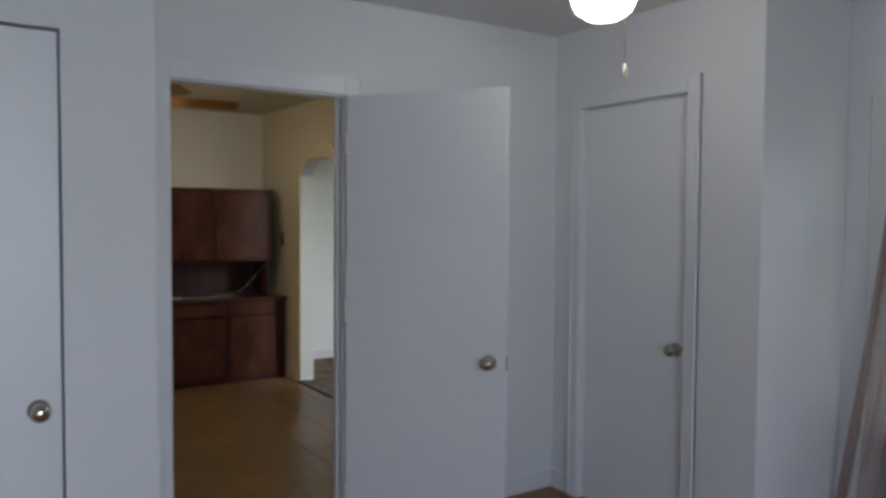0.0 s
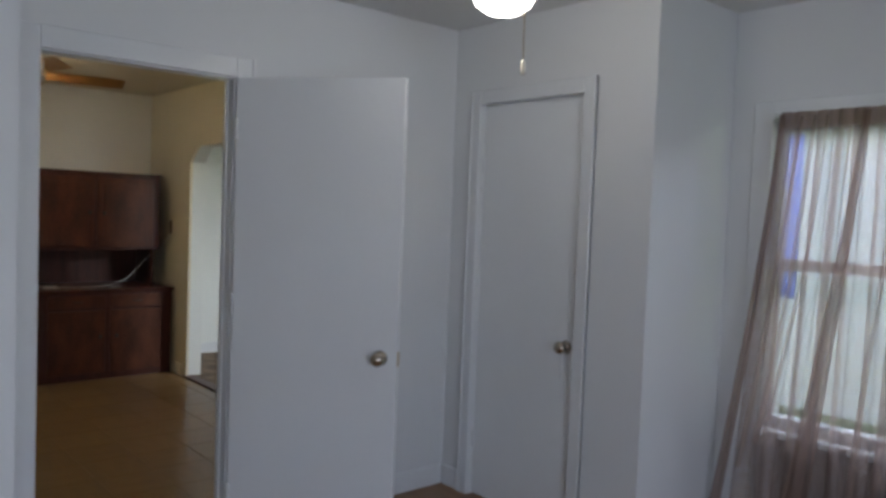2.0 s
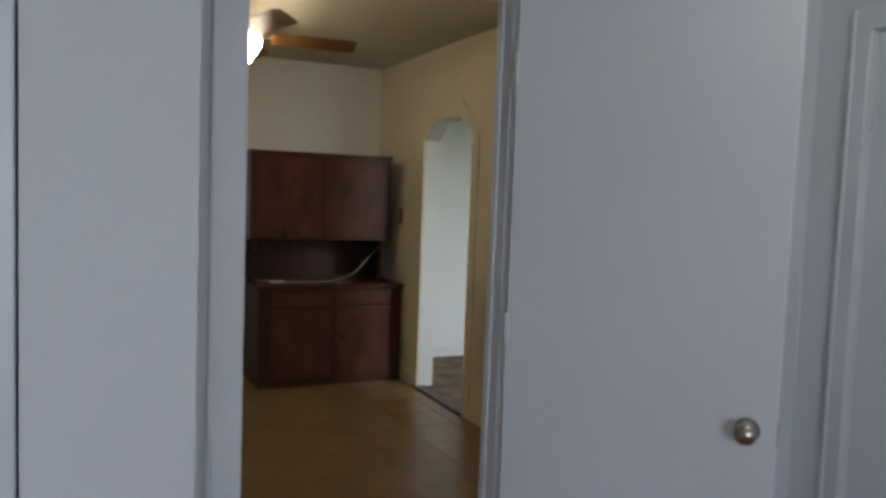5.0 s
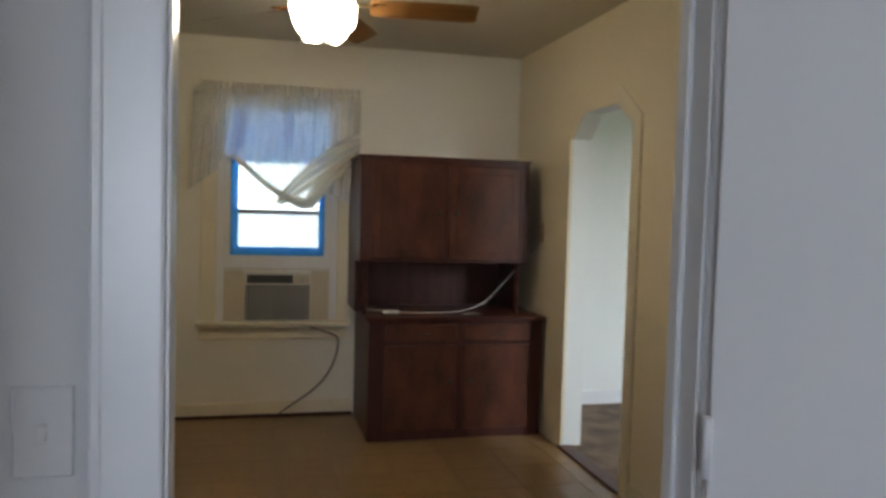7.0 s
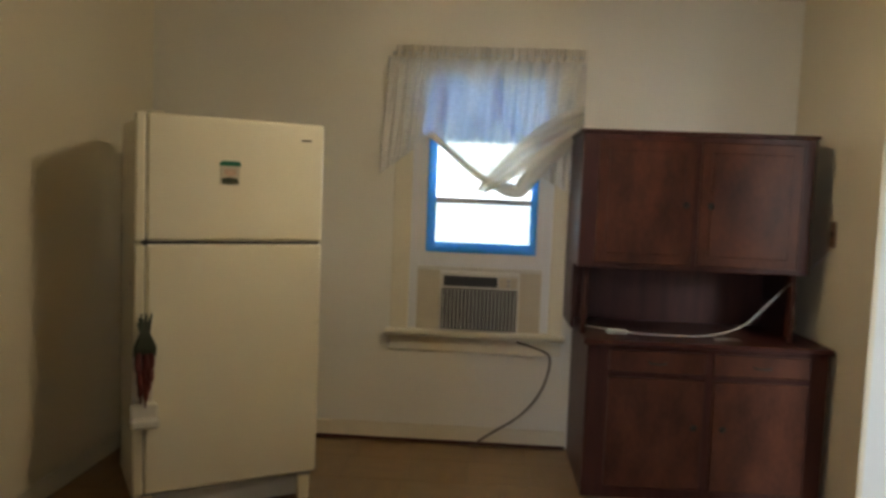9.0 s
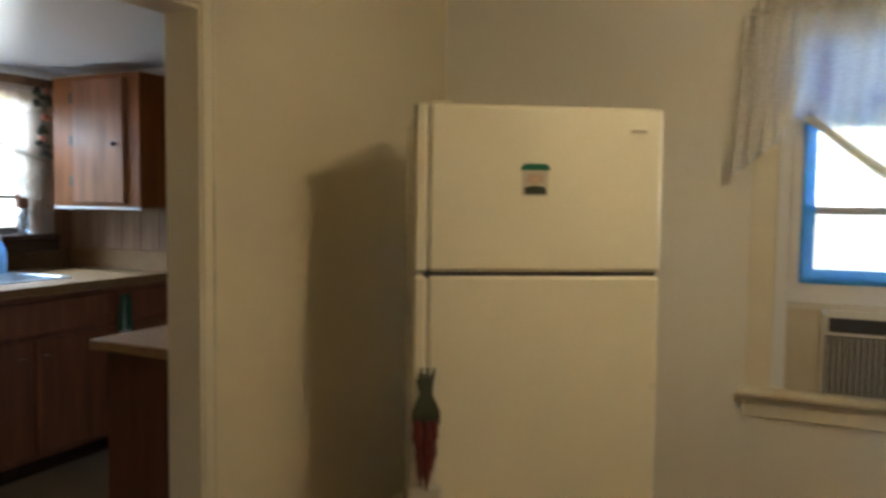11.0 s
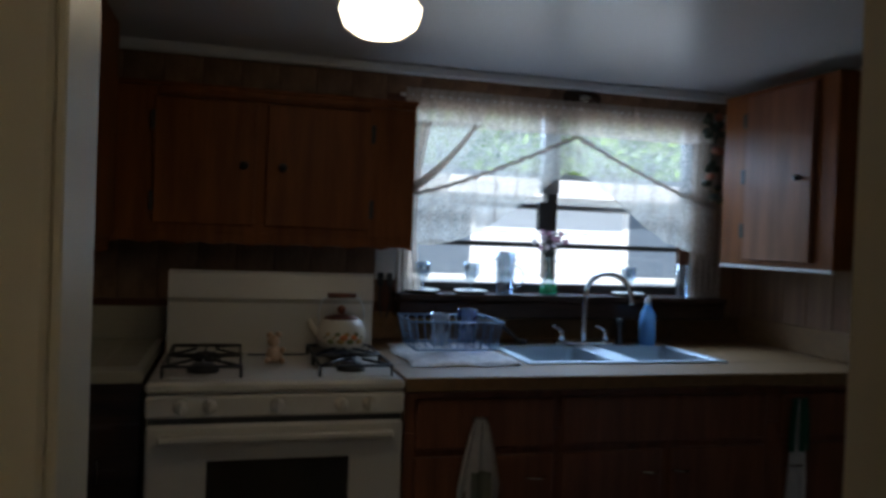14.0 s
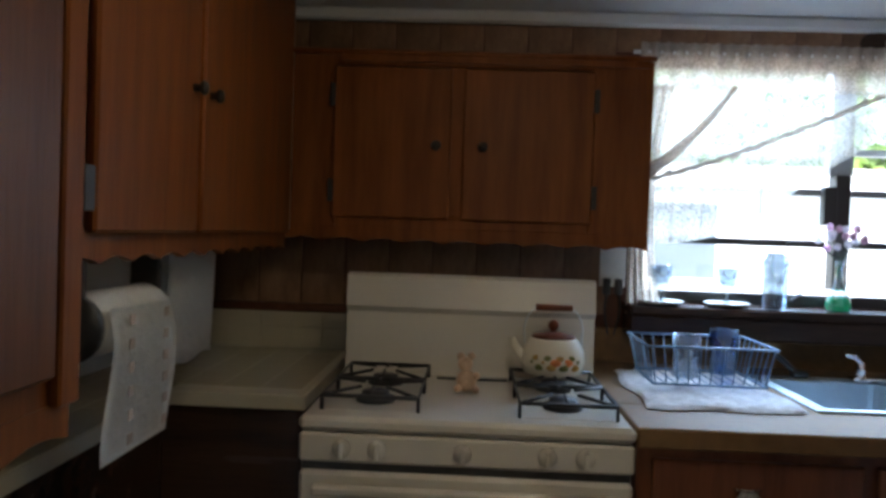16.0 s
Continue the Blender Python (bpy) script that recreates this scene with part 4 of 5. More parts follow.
part("toggle", boxes((-0.016, -0.005, -0.005, 0.005, -0.012, 0.012), bevel=0.002), BLACK_IRON, ep)
th = thing("thermostat", "cream switch plate painted over beside the archway", "switch plate", pose(ARCH_X, 5.935, 1.258))
part("plate", boxes((-0.007, 0, -0.055, 0.055, -0.058, 0.058), bevel=0.003), TRIM_CREAM, th)
part("toggle", boxes((-0.014, -0.006, -0.02, 0.0, 0.0, 0.014), bevel=0.002), TRIM_CREAM, th)

ac = thing("air_conditioner", "beige window air conditioner with a dark grille", "air conditioner", pose(0, DIN_N, 0))
part("case", boxes((1.872, 2.305, -0.055, 0.35, 0.637, 0.96), bevel=0.008), AC_CASE, ac)
part("control_panel", boxes((1.895, 2.185, -0.060, -0.054, 0.885, 0.94), bevel=0.002), DARK_PLASTIC, ac)
part("dial_panel", boxes((2.195, 2.29, -0.059, -0.054, 0.885, 0.94), bevel=0.002), PANEL_BEIGE, ac)
for z in (0.90, 0.925):
    part("dial", lathe([(0.010, -0.059), (0.010, -0.068), (0.0001, -0.070)], 12, (2.245, 0, z), axis="y"), GREY_PLASTIC, ac)
part("grille", boxes((1.885, 2.292, -0.058, -0.053, 0.650, 0.872), bevel=0.002), AC_GRILLE, ac)
for i in range(20):
    x = 1.893 + i * 0.0201
    part("fin", boxes((x, x + 0.0065, -0.066, -0.057, 0.655, 0.867)), AC_FIN, ac)
for a, b in ((1.748, 1.872), (2.305, 2.423)):
    sidep = part("side_panel", boxes((a, b, -0.01, 0.01, 0.637, 0.98), bevel=0.003), PANEL_BEIGE, ac)
part("top_rail", boxes((1.748, 2.423, -0.015, 0.012, 0.962, 0.984), bevel=0.003), AC_CASE, ac)
part("power_cord", tube([(2.5 + a, b, c) for a, b, c in [(-0.20, -0.085, 0.60), (-0.09, -0.085, 0.57), (-0.01, -0.04, 0.53), (-0.015, -0.03, 0.43), (-0.06, -0.035, 0.30), (-0.16, -0.04, 0.18), (-0.30, -0.045, 0.09), (-0.39, -0.05, 0.03), (-0.40, -0.06, 0.006)]], 0.006, 8, smooth=2), CORD_DARK, ac, "dark cord hanging to the floor")

va = thing("valance", "ivory crinkled valance with a cascading swag over the window", "curtain valance", pose(0, DIN_N, 0))
part("rod", tube([(1.58, -0.06, 2.115), (2.60, -0.06, 2.115)], 0.008, 8), TRIM_WHITE, va)


def valance_drop(u):
    """Lower edge of the valance across its width."""
    if u < 0.16:
        return 1.48 + 0.20 * (u / 0.16)
    if u < 0.68:
        k = (u - 0.16) / 0.52
        return 1.70 - 0.31 * math.sin(k * math.pi / 2) ** 1.2
    k = (u - 0.68) / 0.32
    return 1.39 + 0.36 * k ** 0.8


part("heading", sheet(lambda u, v: (1.60 + 1.0 * u, -0.068 - 0.010 * math.sin(u * 160), 2.155 - 0.075 * v), 160, 3), VALANCE_SWAG, va, "ruffled ivory heading")
part("drape", sheet(lambda u, v: (1.60 + 1.0 * u - 0.07 * v * max(0, 0.25 - u) * 4, -0.072 - (0.010 + 0.012 * v) * math.sin(u * 75 + 2.2 * v + 2 * math.sin(u * 9)), 2.09 + (valance_drop(u) - 2.09) * v), 150, 26), VALANCE, va)
part("swag", tube([(1.79 + 0.77 * k / 30, -0.095, valance_drop(0.19 + 0.77 * k / 30) + 0.012) for k in range(31)], [0.016, 0.018, 0.020, 0.026, 0.036, 0.045, 0.042, 0.034], 9), VALANCE_SWAG, va, "gathered ivory swag edge")
part("tail", sheet(lambda u, v: (1.56 + 0.18 * u - 0.03 * v, -0.085 - 0.014 * math.sin(u * 22 + v), 2.09 - v * (0.62 - 0.14 * u)), 30, 14), VALANCE, va, "cascading ivory side tail")
part("cascade", sheet(lambda u, v: (2.10 + 0.49 * u - 0.05 * v * (1 - u), -0.118 - 0.018 * math.sin(v * 11 + 3 * u) - 0.02 * math.sin(3.1 * u), 1.388 + 0.37 * u ** 1.15 + v * (0.02 + 0.14 * math.sin(2.6 * u) ** 0.8)), 30, 16), VALANCE_SWAG, va, "folded ivory cascade of the swag")
part("tail", sheet(lambda u, v: (2.40 + 0.19 * u, -0.082 - 0.012 * math.sin(u * 20 + v), 1.72 - v * (0.24 + 0.1 * u)), 24, 10), VALANCE, va, "ivory tail behind the hutch")

slip = solid("paper_slip", sheet(lambda u, v: (3.20 + 0.12 * u, 7.46 + 0.07 * v + 0.015 * u, 0.7475 + 0.004 * math.sin(3 * u)), 6, 3, 0.0012), PAPER, "small white paper slip lying on the hutch top", "paper")

# refrigerator, standing askew in the corner; local x along the front, y to the back
FRW = 0.766
fr = thing("refrigerator", "cream top-freezer refrigerator standing askew in the corner", "refrigerator", pose(0.744, 6.784, 0, 0, 0, 31.5))
part("cabinet", boxes((0.020, FRW - 0.008, 0.055, 0.66, 0.03, 1.646), bevel=0.008), BISQUE, fr)
part("freezer_door", boxes((0.044, FRW, 0, 0.05, 1.152, 1.654), bevel=0.010), BISQUE, fr)
part("fridge_door", boxes((0.044, FRW, 0, 0.05, 0.125, 1.139), bevel=0.010), BISQUE, fr)
part("door_gasket", boxes((0.030, FRW - 0.012, 0.012, 0.056, 0.13, 1.645)), DARK_PLASTIC, fr)
part("kick_grille", boxes((0.03, FRW - 0.02, 0.03, 0.05, 0.02, 0.115), bevel=0.004), GREY_PLASTIC, fr)
for x in (0.03, FRW - 0.075):
    part("roller_foot", boxes((x, x + 0.05, 0.012, 0.045, 0.0, 0.11), bevel=0.004), BISQUE, fr)
part("hinge_cap", boxes((0.05, 0.11, 0.01, 0.06, 1.654, 1.663), bevel=0.003), BISQUE, fr)
for z0, z1 in ((1.152, 1.654), (0.125, 1.139)):
    part("handle", boxes((0.0, 0.040, -0.008, 0.048, z0, z1), bevel=0.008, ), BISQUE, fr, "full-height grip strip along the door edge")
part("badge", boxes((FRW - 0.105, FRW - 0.055, -0.003, 0.001, 1.578, 1.588), bevel=0.001), CHROME, fr, "small plain chrome badge")
mg = thing("refrigerator_magnet", "printed tan magnet with green top and dark foot on the freezer", "magnet", fr.matrix_world @ pose(0.325, -0.004, 1.478))
part("backing", boxes((0, 0.080, 0, 0.004, -0.095, 0.0), bevel=0.0018), PANEL_BEIGE, mg)
part("band", prism([(0.008, 0.002), (0.072, 0.002), (0.083, -0.008), (0.083, -0.018), (-0.003, -0.018), (-0.003, -0.008)], -0.002, 0.0, "y"), CLOTH_GREEN, mg)
part("band", prism([(0.006, -0.070), (0.03, -0.064), (0.062, -0.066), (0.074, -0.075), (0.072, -0.090), (0.008, -0.090)], -0.002, 0.0, "y"), LEAF, mg)
part("picture", prism([(0.018, -0.030), (0.060, -0.030), (0.066, -0.050), (0.040, -0.062), (0.014, -0.052)], -0.0015, 0.0, "y"), CERAMIC_PINK, mg)
orn = thing("pepper_ornament", "hanging dried red pepper bunch on a cream wall holder", "ornament", fr.matrix_world @ pose(0.036, -0.022, 0.568) @ Matrix.Scale(1.2, 4))
part("plaque", boxes((-0.036, 0.03, -0.012, 0, -0.095, 0.12), bevel=0.004), CERAMIC, orn)
part("shelf", boxes((-0.042, 0.045, -0.026, 0, -0.118, -0.045), (-0.044, 0.047, -0.052, 0, -0.124, -0.092), bevel=0.008), CERAMIC, orn)
rng = random.Random(4)
for i in range(22):
    z = rng.random() * 0.12 - 0.028
    x = rng.uniform(-0.024, 0.024) * (0.35 + (z + 0.04) / 0.17)
    part("pepper", tube([(x, -0.03, z + 0.05), (x * 1.3, -0.042 - 0.01 * rng.random(), z + 0.015), (x * 1.1, -0.034, z - 0.03)], [0.009, 0.009, 0.003], 6, smooth=1), material("dried_pepper", (0.11, 0.018, 0.015), 0.35) if i == 0 else bpy.data.materials["dried_pepper"], orn)
for i in range(9):
    a = -1.0 + i * 0.25
    part("leaf", tube([(a * 0.030, -0.035, 0.115), (a * 0.026, -0.04, 0.145), (a * 0.010, -0.03, 0.19), (a * 0.022, -0.02, 0.225 + 0.014 * (i % 3))], [0.005, 0.010, 0.006, 0.003], 6), LEAF, orn)

# wall cabinet beside the kitchen opening
ch = thing("china_cabinet", "orange-brown wooden cabinet with a panelled door beside the kitchen opening", "cabinet", pose(PART_D, 0, 0))
part("case", boxes((0.003, 0.07, 4.60, 5.553, 1.145, 2.10), bevel=0.004), CABINET_WOOD, ch)
part("door", prism([(5.02, 1.22), (5.43, 1.22), (5.475, 1.265), (5.475, 2.02), (5.43, 2.06), (5.02, 2.06)], 0.07, 0.082, "x"), CABINET_WOOD, ch)
# Lower part in darker wood, which holds the shade below the upper case.
part("lower_case", boxes((0.003, 0.06, 4.60, 5.465, 0.0, 1.145), bevel=0.004), CABINET_DARK, ch)
part("side_bracket", prism([(5.465, 0.70), (5.48, 0.80), (5.475, 0.93), (5.50, 1.06), (5.54, 1.115), (5.545, 1.145), (5.465, 1.145)], 0.003, 0.05, "x"), CABINET_DARK, ch)

# ---- kitchen: built-in cabinets ----
CT = 0.932


def scallop(a0, a1, z, h, n):
    """Outline of a scalloped board: straight top, waved lower edge."""
    pts = [(a0, z + h), (a0, z)]
    for i in range(n * 6 + 1):
        u = i / (n * 6)
        pts.append((a0 + (a1 - a0) * u, z + 0.012 * abs(math.sin(u * n * math.pi)) * (1 if i % 6 else 0.2)))
    return pts + [(a1, z), (a1, z + h)]


def cab_knob(parent, p, axis):
    s = -1 if axis[0] == "-" else 1
    i = "xyz".index(axis[-1])
    h = p[i]
    c = list(p)
    c[i] = 0
    part("knob", lathe([(0.008, h), (0.007, h + s * 0.010), (0.015, h + s * 0.018), (0.012, h + s * 0.026), (0.0001, h + s * 0.028)], 14, c, axis=axis[-1]), BLACK_IRON, parent)


# over the range: front towards +x
uc = thing("upper_cabinet", "dark wooden wall cabinet with scalloped trim above the stove", "cabinet")
part("case", boxes((KIT_W + 0.003, -2.12, 5.30, 6.415, 1.355, 1.885), bevel=0.003), CABINET_DARK, uc)
part("face_frame", boxes((-2.12, -2.102, 5.30, 5.46, 1.36, 1.885), (-2.12, -2.102, 6.23, 6.415, 1.36, 1.885), (-2.12, -2.102, 5.46, 6.23, 1.36, 1.40), (-2.12, -2.102, 5.46, 6.23, 1.855, 1.885), (-2.12, -2.102, 5.80, 5.855, 1.40, 1.855), bevel=0.003), CABINET_WOOD, uc)
part("valance_board", prism(scallop(5.30, 6.415, 1.315, 0.046, 9), -2.118, -2.104, "x"), CABINET_WOOD, uc)
part("top_trim", boxes((-2.13, -2.085, 5.30, 6.42, 1.885, 1.90), bevel=0.004), CABINET_WOOD, uc)
part("upper_scallop", prism([(a, 3.745 - z) for a, z in scallop(5.47, 6.40, 1.845, 0.035, 9)], -2.100, -2.092, "x"), CABINET_WOOD, uc)
for a, b, k in ((5.45, 5.808, 5.765), (5.845, 6.24, 5.905)):
    d = part("door", boxes((-2.10, -2.083, a, b, 1.39, 1.848), bevel=0.005), CABINET_WOOD, uc)
    cab_knob(d, (-2.083, k, 1.612), "x")
    for z in (1.47, 1.76):
        part("hinge", boxes((-2.090, -2.079, b - 0.004 if k > 5.85 else a - 0.012, b + 0.012 if k > 5.85 else a + 0.004, z - 0.035, z + 0.035), bevel=0.002), BLACK_IRON, d)

# along the south wall: front towards +y
UFACE = 5.31
lc = thing("upper_cabinet", "orange-brown wooden wall cabinet with two doors above the counter", "cabinet")
part("case", boxes((-2.10, -0.812, KIT_S + 0.002, UFACE, 1.345, KCEIL - 0.003), bevel=0.003), CABINET_WOOD, lc)
part("valance_board", prism(scallop(-2.095, -0.812, 1.285, 0.062, 11), UFACE - 0.018, UFACE - 0.002, "y"), CABINET_WOOD, lc)
for a, b, k in ((-1.285, -0.868, -1.25), (-2.06, -1.31, -1.345)):
    d = part("door", boxes((a, b, UFACE + 0.002, UFACE + 0.02, 1.335, 2.085), bevel=0.005), CABINET_WOOD, lc)
    cab_knob(d, (k, UFACE + 0.02, 1.62), "y")
for z in (1.40, 1.93):
    part("hinge", boxes((-0.862, -0.830, UFACE, UFACE + 0.022, z - 0.034, z + 0.034), bevel=0.002), BLACK_IRON, lc)
part("metal_edge", boxes((-2.098, -2.088, UFACE, UFACE + 0.012, 1.345, 2.085)), STEEL, lc, "thin bright metal edge strip")
nc = thing("tall_cabinet", "orange-brown wooden cabinet with a scalloped lower edge by the opening", "cabinet")
part("case", boxes((-0.808, PART_K - 0.003, KIT_S + 0.002, UFACE + 0.015, 1.10, KCEIL - 0.003), bevel=0.003), CABINET_WOOD, nc)
part("valance_board", prism(scallop(-0.808, PART_K - 0.004, 1.048, 0.055, 6), UFACE, UFACE + 0.018, "y"), CABINET_WOOD, nc)
part("stile", boxes((-0.808, -0.755, UFACE + 0.016, UFACE + 0.034, 1.10, KCEIL - 0.004), bevel=0.004), CABINET_WOOD, nc)
# Darker copy of the cabinet wood, so the stile beside it looks lit.
part("door", boxes((-0.735, 0.09, UFACE + 0.017, UFACE + 0.040, 1.145, 2.08), bevel=0.005), CABINET_SHADED, nc)

# base cabinets on the west wall
BX = -1.51
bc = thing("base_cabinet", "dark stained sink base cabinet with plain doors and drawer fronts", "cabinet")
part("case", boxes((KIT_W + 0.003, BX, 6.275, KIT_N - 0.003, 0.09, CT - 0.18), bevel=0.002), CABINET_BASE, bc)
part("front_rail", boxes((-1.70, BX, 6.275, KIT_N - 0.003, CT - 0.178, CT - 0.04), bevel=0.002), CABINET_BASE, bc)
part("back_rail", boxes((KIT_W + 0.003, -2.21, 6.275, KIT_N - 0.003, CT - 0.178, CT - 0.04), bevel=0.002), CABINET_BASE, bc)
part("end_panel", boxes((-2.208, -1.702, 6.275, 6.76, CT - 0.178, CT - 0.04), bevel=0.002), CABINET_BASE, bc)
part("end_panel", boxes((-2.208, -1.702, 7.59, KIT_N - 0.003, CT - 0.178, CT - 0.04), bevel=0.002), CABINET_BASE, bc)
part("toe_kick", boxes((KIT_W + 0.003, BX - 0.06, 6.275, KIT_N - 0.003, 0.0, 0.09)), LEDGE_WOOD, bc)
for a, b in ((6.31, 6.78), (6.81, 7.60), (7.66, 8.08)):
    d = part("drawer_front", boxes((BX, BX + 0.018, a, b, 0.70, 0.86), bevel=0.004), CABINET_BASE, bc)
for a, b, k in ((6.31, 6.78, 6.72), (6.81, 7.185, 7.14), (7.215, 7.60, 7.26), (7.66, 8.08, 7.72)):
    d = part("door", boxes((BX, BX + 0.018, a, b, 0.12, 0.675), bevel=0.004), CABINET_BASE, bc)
    part("pull", tube([(BX + 0.018, k - 0.035, 0.60), (BX + 0.04, k - 0.02, 0.60), (BX + 0.04, k + 0.02, 0.60), (BX + 0.018, k + 0.035, 0.60)], 0.004, 6, smooth=1), NICKEL, d)
SX0, SX1, SY0, SY1 = -2.20, -1.705, 6.765, 7.585
ct = thing("countertop", "tan speckled laminate countertop with a worn front edge", "countertop")
part("slab", boxes((KIT_W + 0.002, SX0 + 0.02, 6.268, KIT_N - 0.002, CT - 0.04, CT), (SX1 - 0.02, BX + 0.035, 6.268, KIT_N - 0.002, CT - 0.04, CT),
                   (SX0 + 0.02, SX1 - 0.02, 6.268, SY0 + 0.02, CT - 0.04, CT), (SX0 + 0.02, SX1 - 0.02, SY1 - 0.02, KIT_N - 0.002, CT - 0.04, CT), bevel=0.003), LAMINATE, ct)
part("front_edge", boxes((BX + 0.035, BX + 0.045, 6.268, KIT_N - 0.002, CT - 0.043, CT + 0.003), bevel=0.004), LAMINATE, ct)
part("backsplash", boxes((KIT_W + 0.002, KIT_W + 0.022, 6.268, KIT_N - 0.002, CT, CT + 0.115), (KIT_W + 0.022, BX + 0.03, KIT_N - 0.02, KIT_N - 0.002, CT, CT + 0.115), bevel=0.003), LAMINATE, ct)

lbc = thing("base_cabinet", "base cabinet under the tiled counter, shade put into its near-black wood", "cabinet")
LFACE = 5.11
# Near-black ledge wood carries the shade under the counter in its colour.
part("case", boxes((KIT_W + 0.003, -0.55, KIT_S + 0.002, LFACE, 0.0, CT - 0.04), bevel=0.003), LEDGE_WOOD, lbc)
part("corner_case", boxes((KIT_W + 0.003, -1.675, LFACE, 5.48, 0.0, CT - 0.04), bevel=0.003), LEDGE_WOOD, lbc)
part("pull", tube([(-1.675, 5.36, 0.66), (-1.65, 5.36, 0.66), (-1.65, 5.36, 0.58), (-1.675, 5.36, 0.58)], 0.004, 6), NICKEL, lbc)
tc = thing("tiled_counter", "white tiled counter and splashback beside the stove", "countertop")
part("bed", boxes((KIT_W + 0.002, -0.53, KIT_S + 0.002, LFACE + 0.02, CT - 0.04, CT - 0.0012), (KIT_W + 0.002, -1.66, LFACE + 0.02, 5.48, CT - 0.04, CT - 0.0012), bevel=0.003), TILE_JOINT, tc)
part("splash_bed", boxes((KIT_W + 0.002, KIT_W + 0.012, KIT_S + 0.02, 5.488, CT - 0.006, 1.06), bevel=0.001), TILE_JOINT, tc)
tile = boxes((0, 0.1065, 0, 0.1065, -0.006, 0.0), bevel=0.001)
spots = []
for i in range(17):
    for j in range(3):
        spots.append(pose(-2.385 + i * 0.108, LFACE + 0.018 - 0.106 - j * 0.108 + 0.002, CT))
for i in range(6):
    for j in range(3):
        spots.append(pose(-2.385 + i * 0.108, LFACE + 0.022 + j * 0.108, CT))
pieces("tile", tile, TILE_WHITE, tc, spots)
tile = boxes((0, 0.006, 0, 0.1065, 0, 0.068), bevel=0.001)
pieces("tile", tile, TILE_WHITE, tc, [pose(KIT_W + 0.012, 5.38 - j * 0.108, CT + 0.006 + k * 0.069) for j in range(5) for k in range(2)])
part("cap_rail", boxes((KIT_W + 0.002, KIT_W + 0.03, KIT_S + 0.02, 5.488, 1.062, 1.09), bevel=0.004), CABINET_DARK, tc)

# small counter against the partition
isl = thing("side_counter", "short tan laminate counter on a dark cabinet by the opening", "counter")
part("case", boxes((-0.25, PART_K - 0.003, 6.53, 7.35, 0.0, 0.865), bevel=0.003), CABINET_DARK, isl)
part("top", boxes((-0.295, PART_K - 0.002, 6.50, 7.38, 0.867, 0.902), bevel=0.004), LAMINATE, isl)

# cabinet on the north wall
rc = thing("upper_cabinet", "reddish wooden wall cabinet with one door beside the window", "cabinet")
part("case", boxes((-2.18, -1.50, 7.86, KIT_N - 0.002, 1.305, 2.045), bevel=0.003), CABINET_WOOD, rc)
# Less orange wood than the case: window glare put into the door's colour.
d = part("door", boxes((-2.00, -1.60, 7.838, 7.858, 1.325, 2.02), bevel=0.005), CABINET_BASE, rc)
cab_knob(d, (-1.66, 7.838, 1.655), "-y")
for z in (1.45, 1.68, 1.92):
    part("hinge", boxes((-2.02, -1.995, 7.834, 7.86, z - 0.03, z + 0.03), bevel=0.002), BLACK_IRON, d)
part("light_strip", boxes((-2.18, -1.50, 7.855, 7.87, 1.290, 1.304), bevel=0.003), TRIM_WHITE, rc)

# ---- stove ----
st = thing("stove", "white enamel gas range with black grates and a dark oven window", "stove", pose(-1.465, 5.508, 0) @ Matrix.Diagonal((1, 1, 1.014, 1)))
W = 0.757
part("body", boxes((-0.62, -0.02, 0.004, W - 0.004, 0.03, 0.885), bevel=0.006), ENAMEL, st)
part("cooktop", boxes((-0.62, 0.005, 0, W, 0.885, 0.918), bevel=0.010), ENAMEL, st)
bg_ = prism([(-0.615, 0.915), (-0.555, 0.915), (-0.565, 1.095), (-0.545, 1.112), (-0.56, 1.198), (-0.575, 1.208), (-0.615, 1.208)], 0.012, W - 0.012, "y")
part("backguard", bg_, ENAMEL, st)
part("control_panel", boxes((-0.02, 0.002, 0.002, W - 0.002, 0.815, 0.880), bevel=0.006), ENAMEL, st)
for y in (0.10, 0.18, 0.372, 0.56, 0.645):
    k = part("burner_knob", lathe([(0.021, 0.002), (0.021, 0.010), (0.016, 0.022), (0.0001, 0.024)], 18, (0, y, 0.849), axis="x"), ENAMEL, st)
    part("grip", boxes((0.012, 0.032, y - 0.005, y + 0.005, 0.831, 0.867), bevel=0.002), ENAMEL, k)
dr = part("oven_door", boxes((-0.02, 0.012, 0.006, W - 0.006, 0.26, 0.798), bevel=0.008), ENAMEL, st)
part("window", boxes((0.012, 0.0145, 0.175, W - 0.17, 0.36, 0.695), bevel=0.001), SMOKE_GLASS, dr)
part("handle", boxes((0.02, 0.045, 0.04, W - 0.04, 0.752, 0.774), (0.008, 0.03, 0.05, 0.08, 0.752, 0.772), (0.008, 0.03, W - 0.08, W - 0.05, 0.752, 0.772), bevel=0.005), ENAMEL, dr)
part("seam", boxes((-0.022, -0.004, 0.01, W - 0.01, 0.797, 0.817)), DARK_PLASTIC, st)
part("broiler_drawer", boxes((-0.02, 0.010, 0.006, W - 0.006, 0.05, 0.25), bevel=0.008), ENAMEL, st)
part("oven_vent", boxes((-0.50, -0.485, 0.29, 0.385, 0.918, 0.923), (-0.50, -0.485, 0.395, 0.49, 0.918, 0.923)), DARK_PLASTIC, st)
